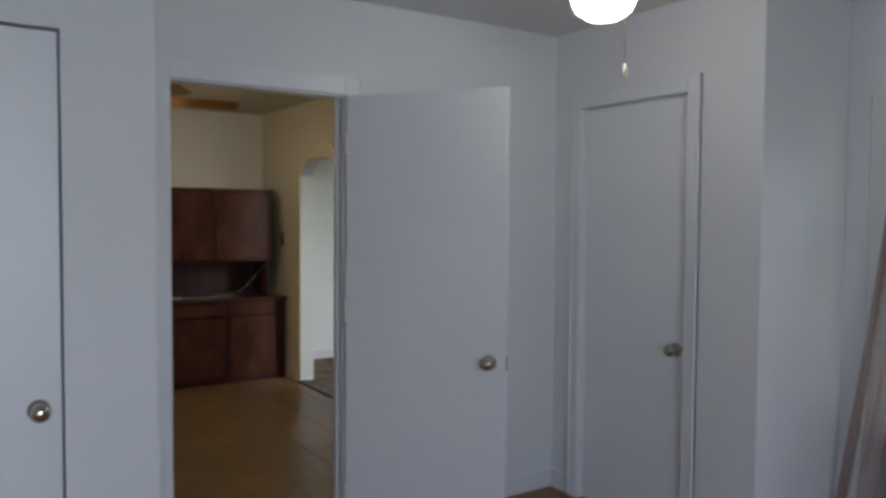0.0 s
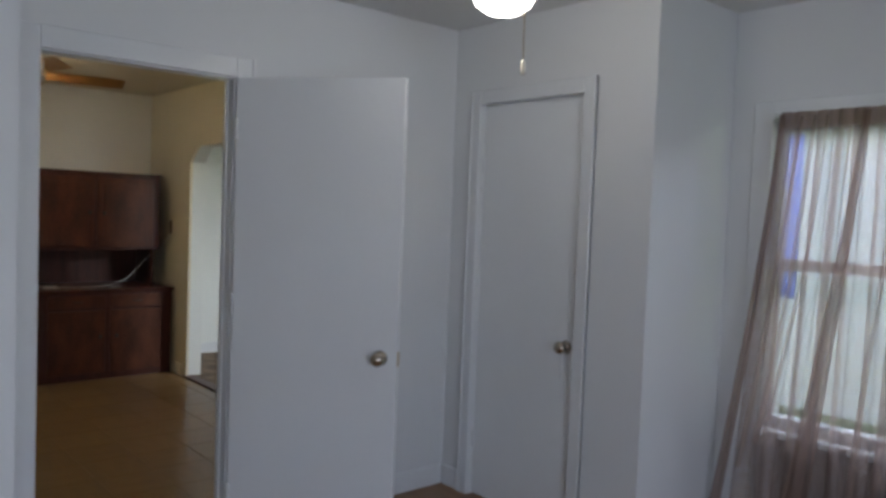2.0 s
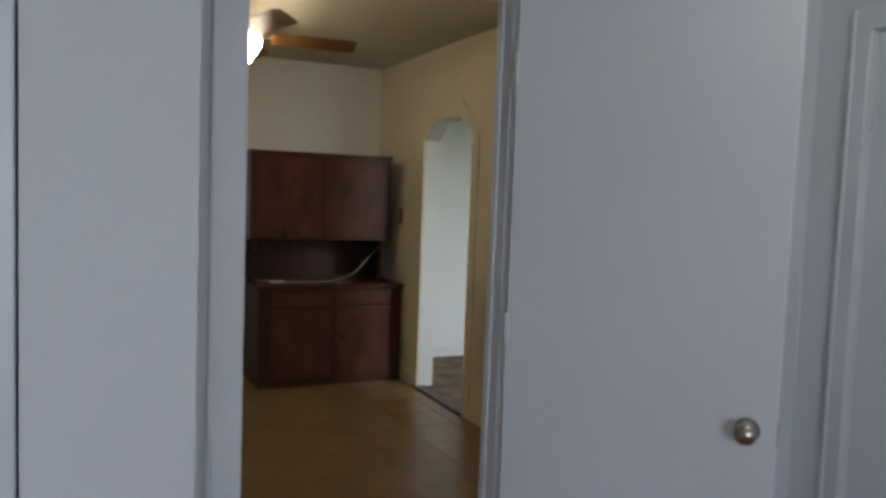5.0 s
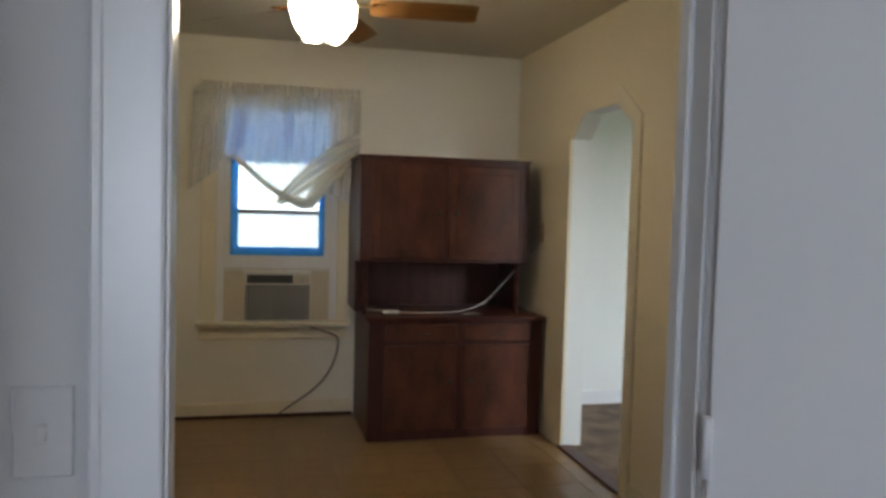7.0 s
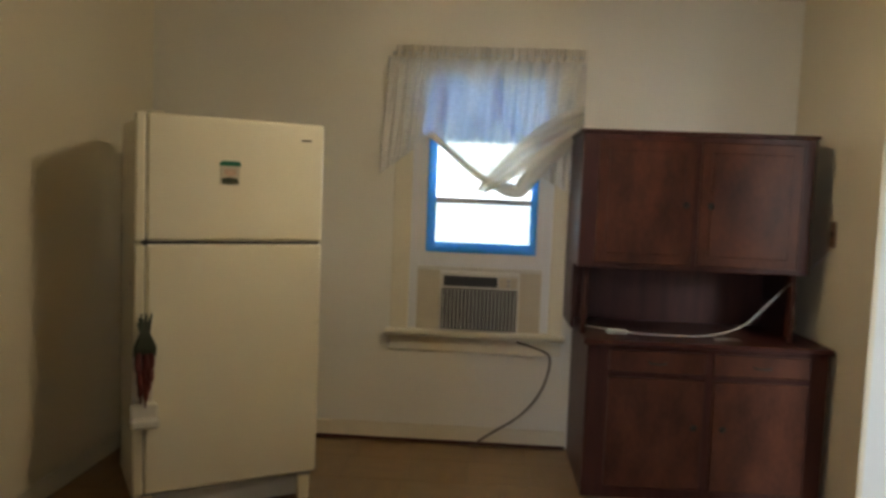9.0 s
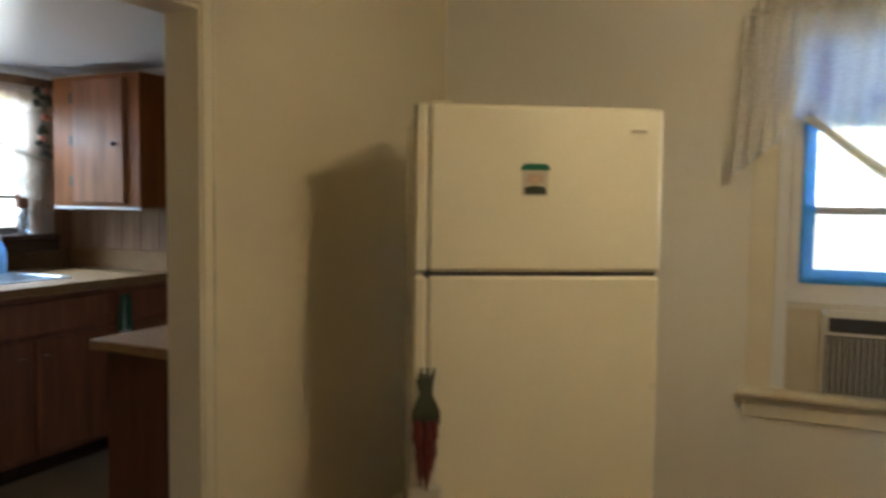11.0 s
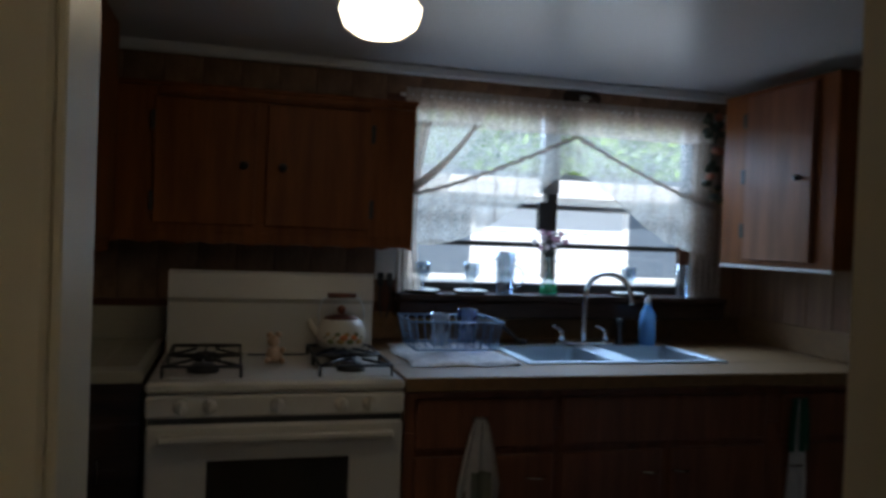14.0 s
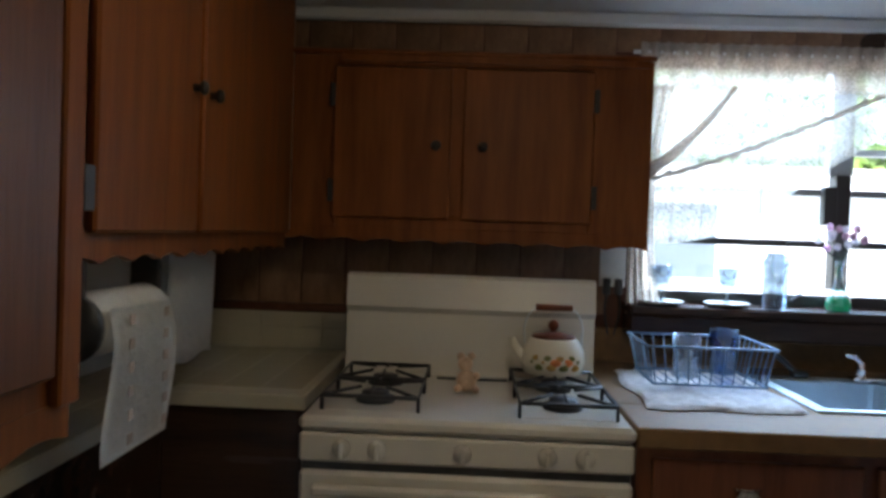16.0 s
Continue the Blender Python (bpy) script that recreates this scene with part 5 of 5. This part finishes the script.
for y0 in (0.04, 0.50):
    part("burner_pan", boxes((-0.50, -0.06, y0 + 0.005, y0 + 0.22, 0.918, 0.9195)), ENAMEL, st)
    for xb in (-0.17, -0.39):
        part("burner", lathe([(0.048, 0.9195), (0.048, 0.930), (0.034, 0.936), (0.034, 0.944), (0.0001, 0.945)], 20, (xb, y0 + 0.112, 0)), CAST_IRON, st)
    for xa in (-0.50, -0.275):
        bm = bmesh.new()
        for a, b in ((xa, y0), (xa, y0 + 0.225), (xa + 0.215, y0), (xa + 0.215, y0 + 0.225)):
            tube([(a, b, 0.919), (a, b, 0.955)], 0.0045, 6, bm)
        c = (xa + 0.107, y0 + 0.112)
        tube([(xa, y0, 0.952), (xa + 0.215, y0, 0.952), (xa + 0.215, y0 + 0.225, 0.952), (xa, y0 + 0.225, 0.952), (xa, y0, 0.952)], 0.005, 6, bm)
        for a, b in ((xa, y0), (xa, y0 + 0.225), (xa + 0.215, y0), (xa + 0.215, y0 + 0.225), (xa, c[1]), (xa + 0.215, c[1])):
            e = Vector((a, b, 0.952)).lerp(Vector((*c, 0.952)), 0.72)
            tube([(a, b, 0.952), (e.x, e.y, 0.960)], 0.0045, 6, bm)
        part("grate", bm, CAST_IRON, st)

ke = thing("kettle", "white enamel kettle with a flower print and wooden grips", "kettle", pose(-1.925, 6.122, 0.966) @ Matrix.Scale(0.93, 4))
part("body", lathe([(0.075, 0), (0.088, 0.006), (0.096, 0.04), (0.092, 0.075), (0.074, 0.105), (0.055, 0.115), (0.0001, 0.116)], 32), CERAMIC, ke, "cream enamel pot")
part("lid", lathe([(0.066, 0.110), (0.064, 0.116), (0.03, 0.124), (0.012, 0.127), (0.0001, 0.128)], 24), WOOD_GRIP, ke)
part("lid_knob", ball((0, 0, 0.145), 0.017, stretch=(1, 1, 1.1)), WOOD_GRIP, ke)
part("spout", tube([(0, -0.08, 0.04), (0, -0.115, 0.075), (0, -0.125, 0.105)], [0.02, 0.014, 0.010], 10, smooth=1), CERAMIC, ke)
part("bail", tube([(0, -0.085, 0.085), (0, -0.09, 0.15), (0, -0.06, 0.20), (0, 0.06, 0.20), (0, 0.09, 0.15), (0, 0.085, 0.085)], 0.003, 6, smooth=1), STEEL, ke)
part("grip", tube([(0, -0.055, 0.199), (0, 0.055, 0.199)], 0.010, 10), WOOD_GRIP, ke)
rng = random.Random(7)
for i in range(13):
    a = -0.75 + i * 0.125
    z = 0.045 + 0.016 * math.sin(i * 2.1)
    bloom = i in (6, 9)
    part("flower" if bloom else "leaf", ball((0.0945 * math.cos(a), 0.0945 * math.sin(a), z), 0.014 if bloom else 0.007 + 0.003 * (i % 3), stretch=(0.25, 1.2, 0.8), n=8), FLOWER_PRINT if bloom else (LEAF_PRINT, GOLD_PRINT)[i % 2], ke)

fg = thing("figurine", "small pinkish ceramic animal figurine on the stove", "figurine", pose(-1.79, 5.882, 0.931))
bm = ball((0, 0, 0.03), 0.028, stretch=(0.9, 1, 1.1))
ball((0.004, -0.004, 0.075), 0.021, bm)
for a, b, c in ((0.02, -0.022, 0.012), (0.024, 0.024, 0.012), (0.0, -0.016, 0.095), (0.0, 0.012, 0.096), (0.01, 0.026, 0.045)):
    ball((a, b, c), 0.011, bm, n=8)
me = finish("figurine", bm, CERAMIC_PINK)
me.parent = fg

# ---- sink and things round it ----
sk = thing("sink", "double-bowl stainless steel sink set in the countertop", "sink", pose(0, 0, CT))
for a, b in ((SY0 + 0.035, SY0 + 0.365), (SY0 + 0.465, SY1 - 0.035)):
    bm = box(bmesh.new(), SX0 + 0.075, SX1 - 0.035, a, b, -0.16, 0.004)
    bmesh.ops.recalc_face_normals(bm, faces=bm.faces)
    bmesh.ops.delete(bm, geom=[f for f in bm.faces if f.normal.z > 0.9], context="FACES_ONLY")
    bmesh.ops.bevel(bm, geom=[e for e in bm.edges if not e.is_boundary], offset=0.03, segments=3, affect="EDGES", profile=0.5)
    bmesh.ops.solidify(bm, geom=bm.faces[:], thickness=0.002)
    part("bowl", bm, SINK_STEEL, sk)
part("rim", boxes((SX0, SX0 + 0.075, SY0, SY1, 0.0, 0.007), (SX1 - 0.035, SX1, SY0, SY1, 0.0, 0.007), (SX0 + 0.075, SX1 - 0.035, SY0, SY0 + 0.035, 0.0, 0.007),
                  (SX0 + 0.075, SX1 - 0.035, SY1 - 0.035, SY1, 0.0, 0.007), (SX0 + 0.075, SX1 - 0.035, SY0 + 0.365, SY0 + 0.465, -0.01, 0.006), bevel=0.003), SINK_STEEL, sk)
fa = thing("faucet", "chrome gooseneck faucet with two lever handles", "faucet", pose(-2.145, 7.185, CT + 0.007))
part("base", boxes((-0.025, 0.025, -0.13, 0.13, 0, 0.014), bevel=0.005), CHROME, fa)
part("spout", tube([(0, 0, 0.01), (0, 0, 0.20), (0.02, 0.01, 0.275), (0.08, 0.05, 0.315), (0.15, 0.10, 0.295), (0.175, 0.12, 0.23), (0.178, 0.122, 0.19)], 0.0115, 12, smooth=2), CHROME, fa)
for y in (-0.10, 0.10):
    h = part("valve", lathe([(0.017, 0.01), (0.014, 0.04), (0.012, 0.06), (0.0001, 0.062)], 14, (0, y, 0)), CHROME, fa)
    part("lever", tube([(0, y, 0.055), (0.01, y - 0.02, 0.075), (0.02, y - 0.055, 0.082)], [0.008, 0.007, 0.005], 8, smooth=1), CHROME, h)
spr = thing("sink_sprayer", "black hand sprayer beside the faucet", "sprayer", pose(-2.155, 7.36, CT + 0.007))
part("head", lathe([(0.018, 0), (0.014, 0.02), (0.013, 0.07), (0.02, 0.09), (0.018, 0.11), (0.0001, 0.115)], 14), DARK_PLASTIC, spr)
sb = thing("scrub_brush", "black-handled scrub brush leaning behind the sink", "brush", pose(-2.19, 6.87, CT + 0.007))
part("handle", tube([(0.0, -0.035, 0.075), (0.012, 0.0, 0.045), (0.022, 0.03, 0.016)], [0.008, 0.010, 0.009], 8, smooth=1), DARK_PLASTIC, sb)
part("head", boxes((0.008, 0.042, 0.015, 0.065, 0.002, 0.022), bevel=0.006), DARK_PLASTIC, sb)
so = thing("soap_bottle", "clear bottle of blue dish soap by the sink", "bottle", pose(-2.15, 7.49, CT + 0.007))
part("bottle", lathe([(0.033, 0), (0.036, 0.01), (0.036, 0.10), (0.030, 0.14), (0.014, 0.165), (0.013, 0.175), (0.0001, 0.176)], 20), SOAP, so)
part("cap", lathe([(0.014, 0.176), (0.013, 0.196), (0.006, 0.202), (0.006, 0.215), (0.0001, 0.216)], 14), PLATE_WHITE, so)
rk = thing("dish_rack", "blue-grey wire dish rack on a folded cloth mat", "dish rack", pose(-1.985, 6.545, CT + 0.02) @ Matrix.Scale(0.87, 4))
bm = bmesh.new()
for z, s in ((0.13, 1.0), (0.01, 0.88)):
    a, b = 0.16 * s, 0.20 * s
    tube([(-a, -b, z), (a, -b, z), (a, b, z), (-a, b, z), (-a, -b, z)], 0.004, 6, bm)
for i in range(11):
    u = -0.17 + i * 0.034
    tube([(-0.16, u * 1.12, 0.13), (-0.14, u, 0.01), (0.14, u, 0.01), (0.16, u * 1.12, 0.13)], 0.0022, 5, bm)
for i in range(7):
    u = -0.12 + i * 0.04
    tube([(u * 1.12, -0.20, 0.13), (u, -0.176, 0.01)], 0.0022, 5, bm)
    tube([(u * 1.12, 0.20, 0.13), (u, 0.176, 0.01)], 0.0022, 5, bm)
part("basket", bm, BLUE_WIRE, rk)
mt = thing("drying_mat", "folded crumpled pale cloth under the dish rack", "mat")
part("lower_fold", boxes((-2.17, -1.675, 6.345, 6.725, CT + 0.001, CT + 0.011), bevel=0.005), MAT_CLOTH, mt)


def crumple(u, v):
    e = min(1.0, 14 * min(u, 1 - u, v, 1 - v)) ** 0.5
    z = 0.004 + e * (0.0105 + 0.003 * math.sin(19 * u + 4 * math.sin(7 * v)) * math.sin(15 * v + 3 * u) + 0.0015 * math.sin(47 * u + 31 * v))
    return (-2.185 + 0.52 * u + 0.008 * math.sin(11 * v), 6.335 + 0.40 * v + 0.010 * math.sin(9 * u + 1), CT + z)


part("upper_fold", sheet(crumple, 48, 40), MAT_CLOTH, mt)


def tumbler(x, y, z, r, h, mat, label, name="tumbler"):
    ob = thing(name, label, "glass", pose(x, y, z))
    part("cup", lathe([(r * 0.85, 0), (r, h), (r - 0.003, h), (r * 0.85 - 0.003, 0.006), (0.0001, 0.006)], 20), mat, ob)
    return ob


tumbler(-1.95, 6.50, CT + 0.035, 0.042, 0.12, CLEAR, "upturned clear glass jar in the dish rack")
tumbler(-2.03, 6.63, CT + 0.035, 0.042, 0.13, BLUE_GLASS, "blue plastic tumbler in the dish rack")


def hung_towel(name, x, y, z, w, h, mats, label):
    ob = thing(name, label, "towel", pose(x, y, z))
    part("cloth", sheet(lambda u, v: (0.012 + 0.012 * math.sin(u * 16 + 2 * v) * (0.4 + v), (u - 0.5) * w * (0.22 + 0.78 * min(1, v * 1.6) ** 0.7), -h * v * (1 - 0.06 * abs(u - 0.5))), 26, 20, 0.004), mats[0], ob)
    if len(mats) > 1:
        part("upper_cloth", sheet(lambda u, v: (0.020 + 0.010 * math.sin(u * 12), (u - 0.5) * w * (0.62 + 0.3 * min(1, v * 1.6) ** 0.7), 0.01 - h * 0.42 * v), 20, 10, 0.005), mats[1], ob)
    else:
        part("print", sheet(lambda u, v: (0.030 + 0.012 * math.sin(u * 8), (u - 0.5) * w * 0.42, -h * (0.45 + 0.28 * v)), 8, 4, 0.001), material("faded_green_print", (0.36, 0.38, 0.30), 0.9), ob)
    part("ring", tube([(0.0, -0.03, 0.0), (0.03, 0, 0.004), (0.0, 0.03, 0.0)], 0.004, 6, smooth=1), CHROME, ob)
    return ob


hung_towel("dish_towel", BX + 0.018, 6.52, 0.80, 0.15, 0.37, (CLOTH_WHITE,), "white printed dish towel hanging from a cabinet pull")
hung_towel("dish_towel", BX + 0.018, 7.725, 0.835, 0.10, 0.46, (CLOTH_WHITE, CLOTH_GREEN), "dark green and white towel hanging from a drawer")

# window ledge and what stands on it
lg = solid("window_ledge", boxes((KIT_W + 0.001, KIT_W + 0.165, 6.40, 7.95, 1.108, 1.138), (KIT_W + 0.022, KIT_W + 0.15, 6.40, 7.95, 1.035, 1.108), bevel=0.006), LEDGE_WOOD, "dark glossy wooden ledge under the kitchen window", "window ledge", "structure")


def goblet(x, y, h=0.11):
    ob = thing("goblet", "small clear stemmed glass on a saucer on the ledge", "glass", pose(x, y, 1.138), "glasses on the ledge")
    part("saucer", lathe([(0.03, 0), (0.055, 0.006), (0.075, 0.012), (0.073, 0.015), (0.03, 0.006), (0.0001, 0.006)], 24), CERAMIC, ob)
    part("glass", lathe([(0.028, 0.007), (0.008, 0.014), (0.006, 0.05), (0.022, 0.062), (0.036, 0.09), (0.038, h + 0.02), (0.035, h + 0.02), (0.02, 0.07), (0.0001, 0.066)], 20), CLEAR, ob)
    return ob


g0 = goblet(-2.32, 6.515)
for y in (6.73, 7.485):
    copy_thing(g0, pose(-2.32, y, 1.138))
tumbler(-2.32, 7.76, 1.138, 0.034, 0.15, CLEAR, "tall clear glass on the window ledge")
pt = tumbler(-2.32, 6.885, 1.138, 0.045, 0.185, CLEAR, "clear glass pitcher with a handle on the ledge", "pitcher")
part("handle", tube([(0, 0.045, 0.03), (0, 0.085, 0.05), (0, 0.088, 0.10), (0, 0.048, 0.125)], 0.005, 8, smooth=1), CLEAR, pt)
vs_ = thing("vase", "green-bottomed glass bud vase with pale pink flowers", "vase", pose(-2.32, 7.09, 1.138))
part("vase_body", lathe([(0.036, 0), (0.044, 0.012), (0.036, 0.045), (0.014, 0.09), (0.011, 0.14), (0.016, 0.165), (0.013, 0.165), (0.0001, 0.05)], 24), CLEAR, vs_)
part("green_water", lathe([(0.034, 0.003), (0.040, 0.014), (0.033, 0.042), (0.0001, 0.043)], 20), GREEN_GLASS, vs_, "green glass foot")
rng = random.Random(3)
for i in range(16):
    a, r = rng.uniform(0, 6.28), rng.uniform(0.015, 0.075)
    c = (r * math.cos(a) * 0.6, r * math.sin(a), 0.20 + rng.uniform(0, 0.08))
    s = part("stem", tube([(0, 0, 0.15), c], 0.0014, 4), LEAF, vs_)
    part("blossom", ball(c, 0.013, n=8), (PETAL_WHITE, PETAL)[i % 2], s)

# lace curtain over the kitchen window
lc_ = thing("lace_curtain", "cream lace curtain with crossed ruffled swags, lit from behind", "curtain", pose(KIT_W + 0.05, 0, 0))
part("rod", tube([(0, 6.40, 1.975), (0, 7.98, 1.975)], 0.007, 8), TRIM_WHITE, lc_)
part("heading", sheet(lambda u, v: (0.012 + 0.008 * math.sin(u * 240), 6.42 + 1.56 * u, 2.005 - 0.055 * v), 200, 3), LACE_CORD, lc_, "ruffled lace heading")
part("band", sheet(lambda u, v: (0.014 + 0.006 * math.sin(u * 130), 6.42 + 1.56 * u, 1.96 - 0.11 * v), 160, 3), LACE_DENSE, lc_, "patterned lace band")


def swag_z(u):
    """Gathered edge of the crossed swags: ends low, peak in the middle."""
    k = 1 - abs(u - 0.52) / 0.52
    return 1.545 + 0.30 * max(0, k) ** 1.25


def swag_bottom(u):
    return swag_z(u) - 0.20 - 0.05 * math.sin(u * 9)


part("swag", sheet(lambda u, v: (0.022 + 0.008 * math.sin(u * 80 + v), 6.42 + 1.50 * u, swag_z(u) + (swag_bottom(u) - swag_z(u)) * v), 120, 10), LACE, lc_)
part("upper_lace", sheet(lambda u, v: (0.018 + 0.005 * math.sin(u * 60), 6.42 + 0.36 * u * (1 - 0.55 * v), 1.87 - 0.30 * v), 30, 12), LACE, lc_, "thin lace gathered to the side")
part("upper_lace", sheet(lambda u, v: (0.016 + 0.004 * math.sin(u * 70), 6.44 + 1.46 * u, 1.86 + (swag_z(u) - 1.86) * v), 90, 8), LACE_THIN, lc_, "thin open lace above the crossed edge")
part("swag_cord", tube([(0.03, 6.42 + 1.50 * i / 72, swag_z(i / 72) + 0.003 * (i % 3 - 1)) for i in range(73)], [0.006 + 0.004 * (i % 2) + 0.002 * (i % 5 == 0) for i in range(73)], 7), LACE_CORD, lc_, "gathered ruffle edge")
part("tie_back", tube([(0.03, 6.42, 1.55), (0.03, 6.53, 1.63), (0.03, 6.64, 1.74), (0.03, 6.73, 1.86)], [0.026, 0.018, 0.012, 0.008], 7, smooth=1), LACE_DENSE, lc_, "gathered lace running up from the side")
for a, b, n in ((6.40, 6.53, 12), (7.80, 7.98, 16)):
    part("side_panel", sheet(lambda u, v: (0.018 + 0.014 * math.sin(u * n * 2.2 + v), a + (b - a) * (u if a > 7 else u * (1 - 0.4 * math.sin(v * 3.1))), 1.86 - 0.80 * v), 30, 20), LACE_DENSE, lc_)
for i in range(14):
    u = 0.08 + i * 0.064
    part("tassel", tube([(0.026, 6.42 + 1.50 * u, swag_z(u) - 0.03), (0.026, 6.42 + 1.50 * u, swag_bottom(u) + 0.04 * (i % 3))], 0.0022, 5), LACE_CORD, lc_)
vine = thing("rose_garland", "artificial rose vine hanging beside the window", "garland", pose(-2.295, 7.885, 2.0))
rng = random.Random(11)
part("stem", tube([(0, 0, 0.02), (0.01, 0.01, -0.1), (-0.01, -0.01, -0.25), (0.005, 0.0, -0.42)], 0.004, 6, smooth=1), LEAF, vine)
for i in range(26):
    z = -0.42 * rng.random() + 0.01
    c = Vector((rng.uniform(-0.02, 0.03), rng.uniform(-0.045, 0.03), z))
    if i % 6 == 0:
        part("rose", ball(c, 0.02, n=8), ROSE, vine)
    else:
        part("leaf", ball(c, 0.027, stretch=(rng.uniform(0.2, 1), rng.uniform(0.5, 1), 0.6), n=6), LEAF, vine)

wc = thing("wall_plaque", "dark oval carved plaque above the kitchen window", "wall plaque", pose(KIT_W, 7.25, 2.03))
part("plaque", ball((0.012, 0, 0), 0.012, stretch=(1, 8.0, 4.2), n=20), LEDGE_WOOD, wc)
part("motif", ball((0.024, 0.01, 0.0), 0.008, stretch=(0.5, 4.0, 2.0), n=12), NICKEL, wc)

dm = thing("ceiling_light", "lit round glass ceiling light with a brass band", "ceiling light", pose(-0.908, 6.05, KCEIL) @ Matrix.Diagonal((0.92, 0.92, 1, 1)))
part("mount", lathe([(0.085, 0), (0.085, -0.03), (0.06, -0.05), (0.062, -0.12), (0.08, -0.155), (0.0001, -0.155)], 28), BRASS, dm)
part("band", lathe([(0.08, -0.15), (0.092, -0.16), (0.094, -0.175), (0.091, -0.178), (0.096, -0.195), (0.09, -0.20), (0.0001, -0.20)], 32), BRASS, dm)
part("dome", lathe([(0.09, -0.20), (0.102, -0.212), (0.102, -0.225), (0.090, -0.256), (0.058, -0.277), (0.0001, -0.288)], 32), DOME_GLOW, dm, "lit frosted glass dome")

po = thing("power_outlet", "white outlet plate with plugged-in cords above the stove", "outlet", pose(KIT_W, 6.365, 1.245))
part("plate", boxes((0.001, 0.008, -0.045, 0.045, -0.06, 0.075), bevel=0.003), PLATE_WHITE, po)
for y in (-0.02, 0.02):
    p = part("plug", boxes((0.008, 0.035, y - 0.012, y + 0.012, -0.085, -0.03), bevel=0.004), DARK_PLASTIC, po)
    part("lead", tube([(0.03, y, -0.08), (0.035, y * 1.4, -0.14), (0.02, y * 0.5, -0.22)], 0.004, 6, smooth=1), DARK_PLASTIC, p)

# paper towels below the cabinet
tw = thing("paper_towel_holder", "printed white paper towel roll under the wall cabinet, one sheet hanging", "paper towels", pose(0, 0, 0))
part("roll", lathe([(0.056, -1.29), (0.058, -1.285), (0.058, -1.015), (0.056, -1.01)], 28, (0, 5.222, 1.172), axis="x"), PAPER, tw)
part("bracket", lathe([(0.060, -1.005), (0.060, -0.985), (0.0001, -0.985)], 24, (0, 5.222, 1.172), axis="x"), DARK_PLASTIC, tw, "black end disc")
part("bracket", boxes((-1.31, -1.295, 5.19, 5.25, 1.14, 1.343), bevel=0.003), DARK_PLASTIC, tw)
part("bracket", boxes((-1.003, -0.987, 5.19, 5.25, 1.17, 1.343), bevel=0.003), DARK_PLASTIC, tw)
part("loose_sheet", sheet(lambda u, v: (-1.285 + 0.27 * u, 5.283 - 0.04 * max(0, 0.2 - v) + 0.010 * math.sin(v * 4 + u), 1.205 - 0.27 * v), 10, 20, 0.0015), PAPER, tw)
for i in range(6):
    for k in (0.05, 0.20):
        part("print", boxes((-1.29 + k, -1.27 + k, 5.294, 5.2952, 1.172 - i * 0.042, 1.190 - i * 0.042)), PAPER_PRINT, tw)
hp = solid("hanging_paper", sheet(lambda u, v: (-1.69 + 0.30 * u, 5.235 - 0.01 * v, 1.342 - 0.31 * v + 0.006 * math.sin(u * 9)), 10, 8, 0.002), PAPER, "white paper sheet hung from the cabinet edge", "paper")

# ---- pieces of floors and walls ----
tile = boxes((0.0012, 0.3038, 0.0012, 0.3038, -0.004, 0.0), bevel=0.0012)
spots = []
for i in range(12):
    for j in range(13):
        x, y = 0.24 + 0.305 * i, 4.10 + 0.305 * j
        if x + 0.305 < ARCH_X + 0.18:
            spots.append(pose(x, y, 0) if (i + j) % 2 else Matrix.Translation((x + 0.305, y, 0)) @ pose(0, 0, 0, 0, 0, 90))
pieces("floor_tile", tile, PARQUET, dining_floor, spots)
plank = boxes((0, 0.006, 0.002, 0.148, 0.0, 1.0), bevel=0.002)
spots = []
for j in range(22):
    y = KIT_S + 0.15 * j
    for a, b in (((1.09, 1.34), (1.90, 2.062)) if y < 6.3 else ((0, 0), (0, 0))):
        if b > a:
            spots.append(Matrix.Translation((KIT_W + 0.001, y, a)) @ Matrix.Diagonal((1, 1, b - a, 1)))
    if 6.2 < y < 8.0:
        spots.append(Matrix.Translation((KIT_W + 0.001, y, 1.985)) @ Matrix.Diagonal((1, 1, 0.08, 1)))
    if 7.9 < y < 8.1:
        spots.append(Matrix.Translation((KIT_W + 0.001, y, 1.035)) @ Matrix.Diagonal((1, 1, 1.03, 1)))
pieces("panel_board", plank, PANELLING, kitchen_wall, spots)
plank = boxes((0.002, 0.148, -0.006, 0, 0.0, 1.0), bevel=0.002)
pieces("panel_board", plank, PANELLING, kitchen_north, [Matrix.Translation((-2.38 + 0.15 * j, KIT_N - 0.001, 1.035)) @ Matrix.Diagonal((1, 1, 1.03, 1)) for j in range(6)])
